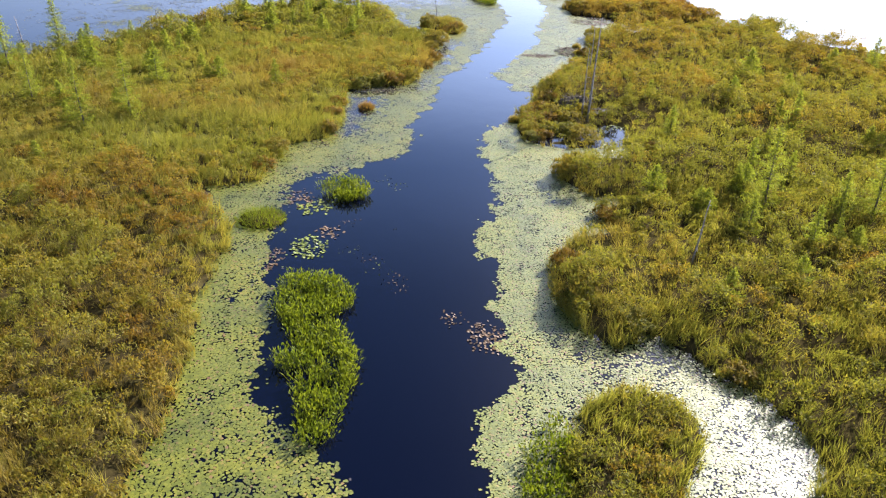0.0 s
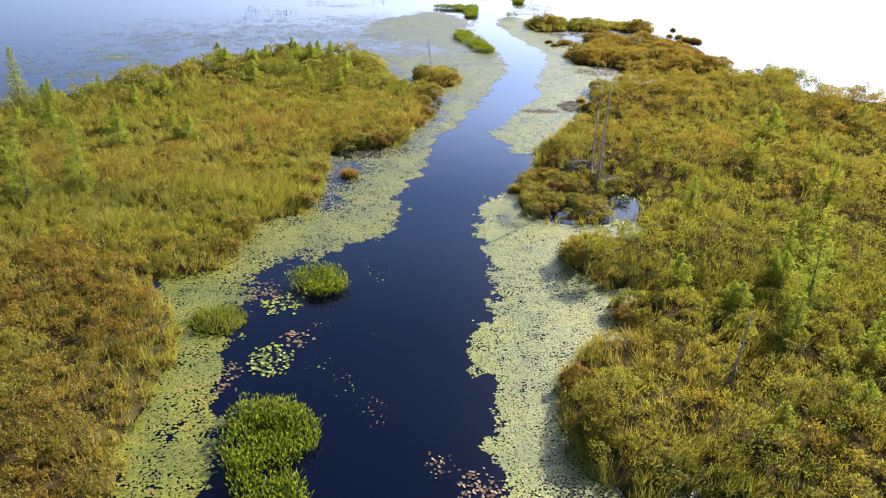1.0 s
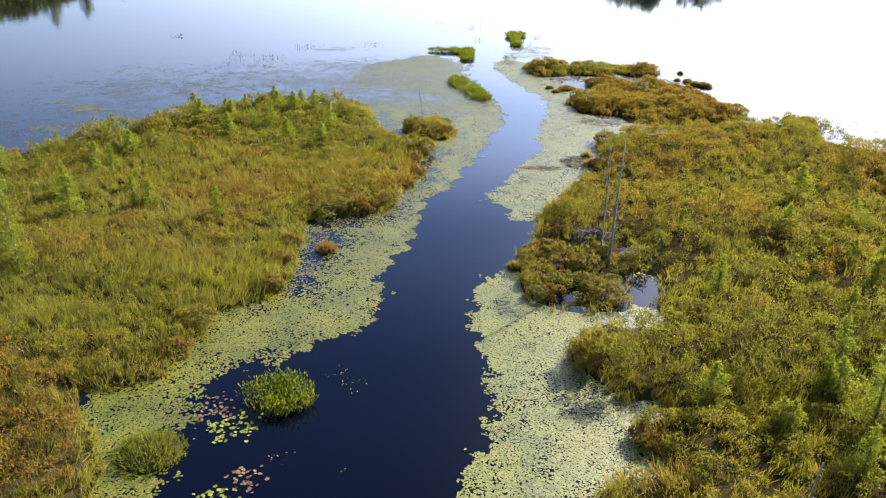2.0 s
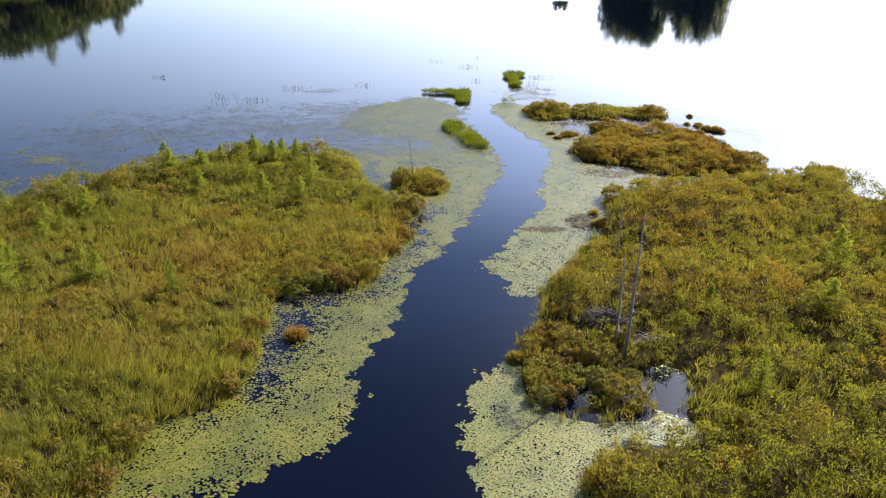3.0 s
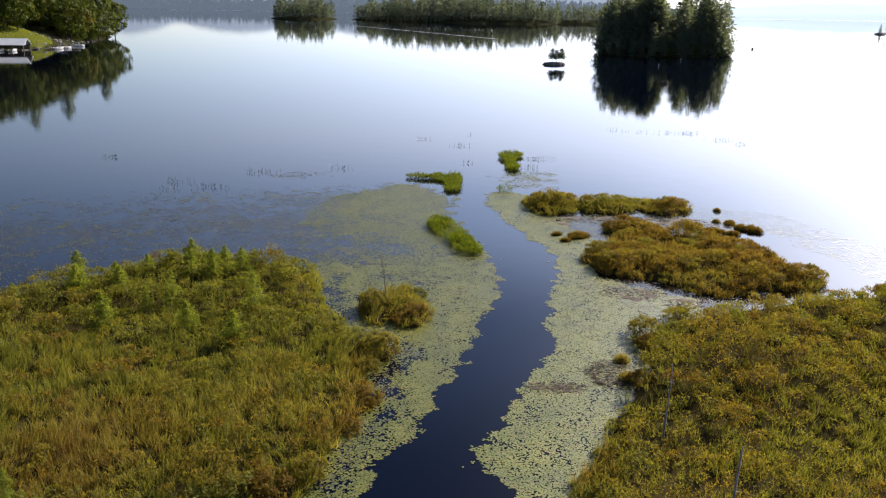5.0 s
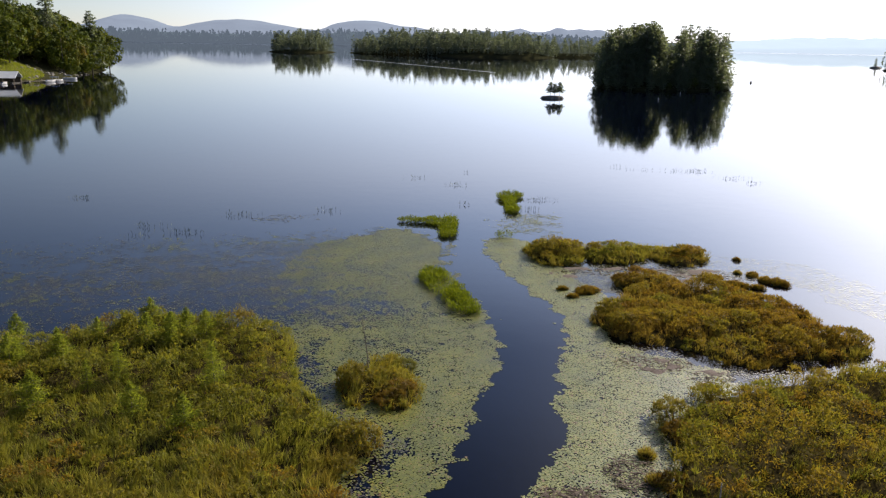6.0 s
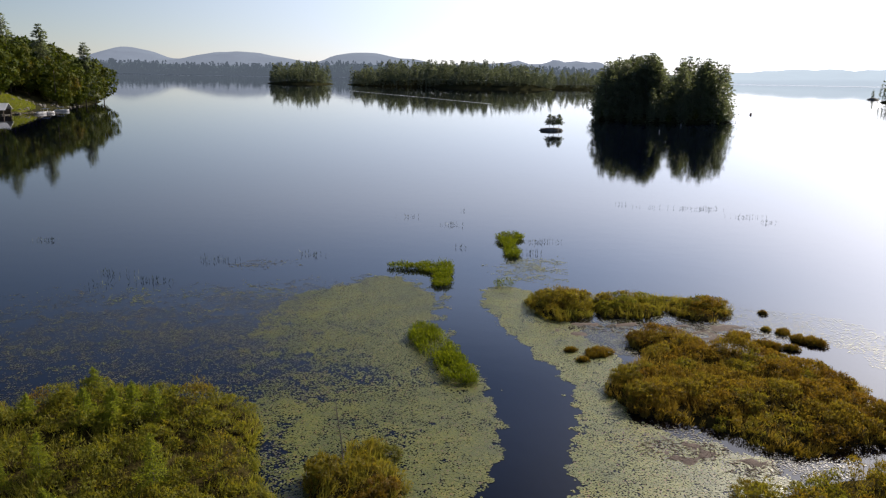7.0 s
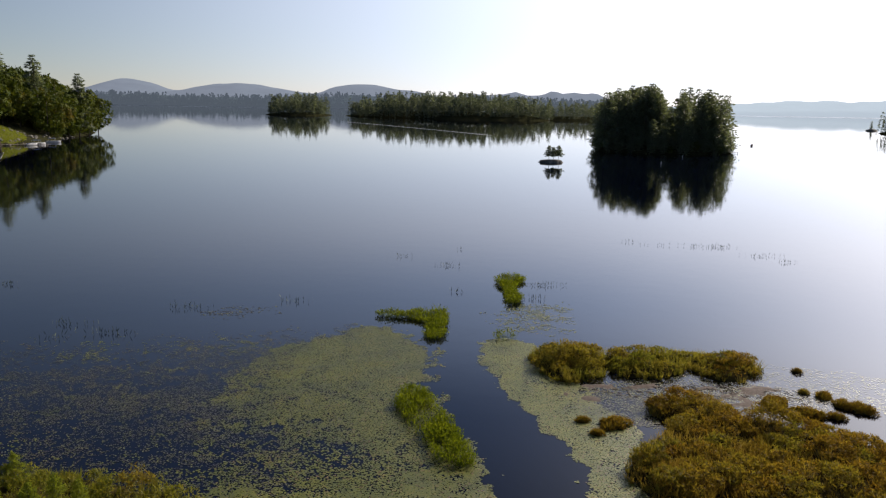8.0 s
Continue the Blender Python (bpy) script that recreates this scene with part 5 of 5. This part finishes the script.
lily_patch(12.4, 62.2, 0.7, 0.5, 60, (0.05, 0.09), PAD_SHAPES, 768, "pale lily pads along the rim of a bog pool")
lily_patch(11.4, 57.6, 0.5, 0.6, 50, (0.05, 0.09), PAD_SHAPES, 769, "pale lily pads along the rim of a bog pool")
for i, (x, y, rx, n) in enumerate([(-5.4, 41.2, 0.6, 14), (-4.2, 40.4, 0.7, 18), (-3.6, 49.9, 0.9, 24), (-2.8, 38.2, 0.7, 20), (-4.7, 50.9, 0.6, 12), (-6.0, 44.5, 0.6, 12), (-3.1, 44.0, 0.2, 3), (-2.2, 37.4, 0.5, 10), (-3.6, 39.4, 0.8, 14)]):
    lily_patch(x, y, rx, rx * 0.8, n, (0.022, 0.045), RED_SHAPES if i % 2 else PAD_SHAPES, 770 + i, "few tiny floating pads on dark open water")


# ---- driftwood, lodge, reeds ----
def sticks(name, x, y, rx, ry, n, length, seed, label, category, heap=0.0, material=None, thick=0.018, kind="stuff"):
    rng = np.random.default_rng(seed)
    bm = bmesh.new()
    for _ in range(n):
        a, q, t = rng.uniform(0, 6.28), math.sqrt(rng.random()), rng.uniform(0, 6.28)
        px, py = x + math.cos(a) * q * rx, y + math.sin(a) * q * ry
        z = 0.02 + heap * (1 - q * q) * rng.uniform(0.6, 1.0)
        ln = rng.uniform(*length)
        d = Vector((math.cos(t), math.sin(t), rng.normal() * (0.25 if heap else 0.06))).normalized() * ln * 0.5
        c = Vector((px, py, z))
        r = thick * rng.uniform(0.6, 1.5)
        tube(bm, [c - d, c + Vector((0, 0, 0.02)), c + d], [r, r * 0.9, r * 0.5], 4)
    return tagged(part(name, bm, material or M_STICK), label, category, kind=kind)


sticks("beaver_lodge", 9.9, 67.2, 1.3, 1.1, 320, (0.5, 1.6), 801, "heap of grey peeled sticks on the bank", "beaver lodge", 0.8, M_DEADDARK, 0.024, "")
sticks("fallen_branches", 12.0, 65.0, 0.9, 0.8, 26, (0.8, 2.4), 802, "bleached fallen branches below the dead trees", "branches", 0.5, M_DEAD, 0.02)
sticks("driftwood", 15.4, 98.3, 2.6, 1.3, 420, (0.06, 0.3), 803, "brown drifted plant stalks in the shallows", "debris")
sticks("driftwood", 18.6, 96.4, 1.5, 0.9, 70, (0.2, 0.8), 804, "brown drifted plant stalks in the shallows", "debris")
sticks("driftwood", 7.9, 82.8, 1.8, 0.6, 190, (0.15, 0.6), 805, "reddish drifted stalks on the lily mat", "debris")
sticks("driftwood", 11.2, 84.6, 1.5, 1.9, 190, (0.25, 0.9), 806, "dark heap of drifted stalks and roots by the bank", "debris", 0.14)
sticks("driftwood", 19.5, 119.6, 6.5, 1.5, 220, (0.2, 0.8), 807, "brown drifted stalks between the islets", "debris")
sticks("driftwood", 26.6, 119.0, 2.6, 1.6, 50, (0.2, 0.6), 808, "brown drifted stalks between the hummocks", "debris")


def reeds(x, y, rx, ry, n, seed, tall=0.8):
    rng = np.random.default_rng(seed)
    p = np.stack([x + rng.normal(size=n) * rx * 0.5, y + rng.normal(size=n) * ry * 0.5, np.zeros(n)], axis=1)
    axis = unit(rng.normal(size=(n, 3)) * np.array([0.3, 0.3, 0.05]) + np.array([0, 0, 1.0]))
    v, f = blades(rng, p, axis, rng.uniform(0.4, 1.1, n) * tall, np.full(n, 0.026))
    return tagged(soup("reeds", v, f, M_REED), "thin dark reed stems standing in open water", "reeds", kind="stuff")


for i, (x, y, rx, ry, n) in enumerate([(-46.5, 147.6, 2.0, 0.6, 26), (-27.6, 130.7, 2.0, 0.8, 30), (-14.0, 143.2, 1.8, 1.0, 26), (-31.6, 129.5, 1.5, 1.5, 16), (-23.3, 139.6, 2.4, 1.2, 36), (-32.1, 133.2, 2.0, 1.0, 20),
                                       (1.7, 162.5, 1.6, 0.8, 26), (-4.0, 168.2, 1.6, 0.8, 14), (3.2, 148.6, 1.0, 0.5, 14), (13.0, 152.6, 2.2, 0.8, 40), (11.0, 146.2, 1.6, 1.2, 34), (41.2, 180.0, 4.0, 1.2, 60), (46.0, 173.3, 2.2, 0.8, 30),
                                       (48.2, 169.3, 1.4, 0.5, 14), (29.0, 183.0, 1.6, 0.5, 10), (34.6, 180.6, 3.2, 0.6, 10), (3.6, 174.0, 0.5, 0.4, 5)]):
    reeds(x, y, rx, ry, n, 820 + i, 0.6)

# ---- jetty shore ----
lawn = Region([(-199, 379), (-195, 391), (-190, 403), (-193, 416), (-204, 424), (-216, 418), (-224, 398), (-222, 372), (-210, 362), (-200, 368)], 2.0, 1.0, 651, 3)
lawn_ob = lawn.sheet("lawn", lambda x, y, sd: SHORE.height(x, y) + 0.12 * np.clip(sd, 0, 1) + 0.1, M_LAWN, -0.6)
tagged(lawn_ob, "sunlit yellow-green grass slope above the jetty", "grass", kind="structure")


# rough grass all over the slope
_t = np.random.default_rng(652)
_x, _y = lawn.scatter(_t, 9.0, 0.3)
_n = len(_x)
_v, _f = flakes(_t, np.stack([_x, _y, SHORE.height(_x, _y) + 0.12], axis=1), unit(_t.normal(size=(_n, 3)) * np.array([0.5, 0.5, 0.1]) + np.array([0, 0, 1.0])), _t.uniform(0.3, 0.9, _n), np.full(_n, 0.12), _t.normal(size=(_n, 3)))
tagged(soup("rough_grass", _v, _f, M_NEEDLE), "tall yellow-green grass on the slope above the jetty", "grass", kind="stuff")


def boulder(name, x, y, z, r, seed):
    bm = bmesh.new()
    bmesh.ops.create_icosphere(bm, subdivisions=2, radius=r)
    for v in bm.verts:
        v.co *= 1 + 0.35 * noise.noise(v.co / r * 1.4 + Vector((seed * 3.1, 0, 0)))
        v.co.z *= 0.6
    ob = part(name, bm, M_ROCK)
    ob.location = (x, y, z)
    return tagged(ob, "pale grey boulder at the water's edge", "rock", "boulders on the shore")


_g = np.random.default_rng(660)
for i in range(40):
    t = i / 39
    x, y = -188 - 13 * t + _g.normal() * 1.2, 380 + 96 * t + _g.normal() * 2
    boulder("boulder", x - 1.5, y, max(float(SHORE.height(np.array([x - 1.5]), np.array([y]))[0]), 0.1), _g.uniform(0.35, 1.0), i)
for i in range(18):
    x, y = -201 + _g.normal() * 6, 417 + _g.normal() * 6
    boulder("boulder", x, y, float(SHORE.height(np.array([x]), np.array([y]))[0]) + 0.2, _g.uniform(0.4, 1.0), 80 + i)


for i, (x, y, r) in enumerate([(34.2, 352.6, 0.9), (35.6, 352.0, 1.2), (37.4, 351.6, 1.3), (39.4, 351.5, 1.1), (41.2, 352.2, 1.0), (33.4, 353.4, 0.6), (41.9, 353.6, 0.8)]):
    boulder("boulder", x, y, 0.0, r * 0.6, 120 + i)


def boathouse(x, y, turn):
    thing = empty("boathouse", x, y, 0)
    thing.rotation_euler = (0, 0, turn)
    w, d, h = 14.0, 9.0, 2.6
    for px in (-w / 2 + 0.3, -w / 6, w / 6, w / 2 - 0.3):
        for py in (-d / 2 + 0.3, d / 2 - 0.3):
            bm = bmesh.new()
            box(bm, px - 0.15, py - 0.15, -1, px + 0.15, py + 0.15, h)
            part("post", bm, M_WALLW, thing)
    for s in (-1, 1):
        bm = bmesh.new()
        box(bm, -w / 2 - 0.6, -0.1, -0.06, w / 2 + 0.6, d / 2 + 0.9, 0.06)
        bmesh.ops.rotate(bm, verts=bm.verts, cent=(0, 0, 0), matrix=Matrix.Rotation(-0.52, 3, "X"))
        if s < 0:
            bmesh.ops.rotate(bm, verts=bm.verts, cent=(0, 0, 0), matrix=Matrix.Rotation(math.pi, 3, "Z"))
        bmesh.ops.translate(bm, verts=bm.verts, vec=(0, 0, h + 2.6))
        part("roof_slope", bm, M_ROOF, thing, "pale grey metal roof")
    bm = bmesh.new()
    box(bm, -w / 2, d / 2 - 0.2, 0.4, w / 2, d / 2 - 0.05, h)
    part("back_wall", bm, M_WALLW, thing)
    return tagged(thing, "open-sided boathouse with a pale metal roof", "boathouse")


boathouse(-194, 381, radians(12))


def jetty(x, y, length, width, turn, label="low grey plank jetty on posts"):
    thing = empty("jetty", x, y, 0)
    thing.rotation_euler = (0, 0, turn)
    n = int(length / 0.5)
    for i in range(n):
        bm = bmesh.new()
        box(bm, i * 0.5, -width / 2, 0.5, i * 0.5 + 0.46, width / 2, 0.56)
        part("plank", bm, M_PLANK, thing)
    for i in range(0, n, 6):
        for s in (-1, 1):
            bm = bmesh.new()
            tube(bm, [(i * 0.5, s * width / 2, -1), (i * 0.5, s * width / 2, 0.9)], [0.1, 0.09], 6)
            part("post", bm, M_WALLW, thing)
    return tagged(thing, label, "jetty", "jetties")


jetty(-194, 391, 14, 1.6, radians(25))
jetty(-189, 404, 15, 1.6, radians(-12))
jetty(124, 431, 13, 1.8, radians(20), "plank jetty on the wooded island's shore")


def motorboat(x, y, turn, length, label, canopy=True, hull=None):
    thing = empty("motorboat", x, y, 0)
    thing.rotation_euler = (0, 0, turn)
    bm = bmesh.new()
    rings = []
    for t in (0, 0.25, 0.55, 0.8, 0.95, 1.0):
        w = length * 0.17 * (1 - max(0, (t - 0.5) / 0.5) ** 2.2) + 0.02
        sheer = 0.75 + 0.25 * t
        rings.append([bm.verts.new((t * length, s * w * k, z)) for s, k, z in ((-1, 1, sheer), (-1, 0.75, 0.1), (0, 0, -0.2), (1, 0.75, 0.1), (1, 1, sheer), (1, 0.8, sheer), (0, 0, 0.35), (-1, 0.8, sheer))])
    for a, b in zip(rings, rings[1:]):
        for k in range(8):
            bm.faces.new((a[k], a[(k + 1) % 8], b[(k + 1) % 8], b[k]))
    bm.faces.new(rings[0][::-1])
    bm.faces.new(rings[-1])
    part("hull", bm, hull or M_HULL, thing)
    bm = bmesh.new()
    box(bm, length * 0.2, -length * 0.1, 0.5, length * 0.32, length * 0.1, 1.0)
    bmesh.ops.bevel(bm, geom=bm.edges[:], offset=0.06, segments=2, affect="EDGES")
    part("seat", bm, M_HULLB, thing)
    bm = bmesh.new()
    box(bm, -0.35, -0.2, 0.1, 0.1, 0.2, 1.1)
    bmesh.ops.bevel(bm, geom=bm.edges[:], offset=0.08, segments=2, affect="EDGES")
    part("outboard_motor", bm, M_WALLW, thing)
    if canopy:
        bm = bmesh.new()
        box(bm, length * 0.2, -length * 0.16, 2.0, length * 0.65, length * 0.16, 2.12)
        part("canopy", bm, M_HULLB, thing, "dark blue canopy")
        for px in (0.22, 0.63):
            for s in (-1, 1):
                bm = bmesh.new()
                tube(bm, [(length * px, s * length * 0.15, 0.7), (length * px, s * length * 0.15, 2.05)], [0.03, 0.03], 5)
                part("canopy_pole", bm, M_ROOF, thing)
    return tagged(thing, label, "boat", "moored boats")


motorboat(-184, 401, radians(55), 7.0, "white motorboat with a blue canopy moored at the jetty")
motorboat(-183, 396, radians(70), 6.0, "white open motorboat tied beside the jetty", False)
motorboat(-187, 420, radians(40), 6.5, "white motorboat moored by the rocks", True)
motorboat(-195, 373, radians(95), 6.0, "white motorboat under the boathouse roof", False)
motorboat(-190, 374, radians(95), 6.0, "white motorboat under the boathouse roof", False)
motorboat(173, 517, radians(60), 3.4, "small dark rowing boat far out on the lake", False, M_WALLW)


def channel_post(x, y):
    thing = empty("marker_buoy", x, y, 0)
    bm = bmesh.new()
    tube(bm, [(0, 0, -0.4), (0, 0, 0.85), (0, 0, 1.0)], [0.16, 0.14, 0.05], 8)
    part("float", bm, M_HULL, thing, smooth=True)
    bm = bmesh.new()
    tube(bm, [(0, 0, 0.5), (0, 0, 0.62)], [0.156, 0.153], 8)
    part("band", bm, M_HULLB, thing, "dark blue band")
    return tagged(thing, "small white marker buoy standing in the lake", "buoy", "marker buoys")


channel_post(99, 397)
channel_post(79, 355)

# ---- a passing boat's wake ----
# its whitish colour is painted on for the sky that the ripples reflect
bm = bmesh.new()
prev = None
for i in range(41):
    t = i / 40
    x, y = -121 + 148 * t, 940 - 330 * t + 5 * math.sin(t * 3)
    w = 0.45 + 0.3 * math.sin(i * 1.7)
    row = [bm.verts.new((x - w, y - w * 0.4, -0.02)), bm.verts.new((x, y, 0.07)), bm.verts.new((x + w, y + w * 0.4, -0.02))]
    if prev:
        for k in range(2):
            bm.faces.new((prev[k], prev[k + 1], row[k + 1], row[k]))
    prev = row
tagged(part("wake", bm, M_WAKEGLINT, smooth=True), "thin bright wake line across the lake", "water", kind="structure")
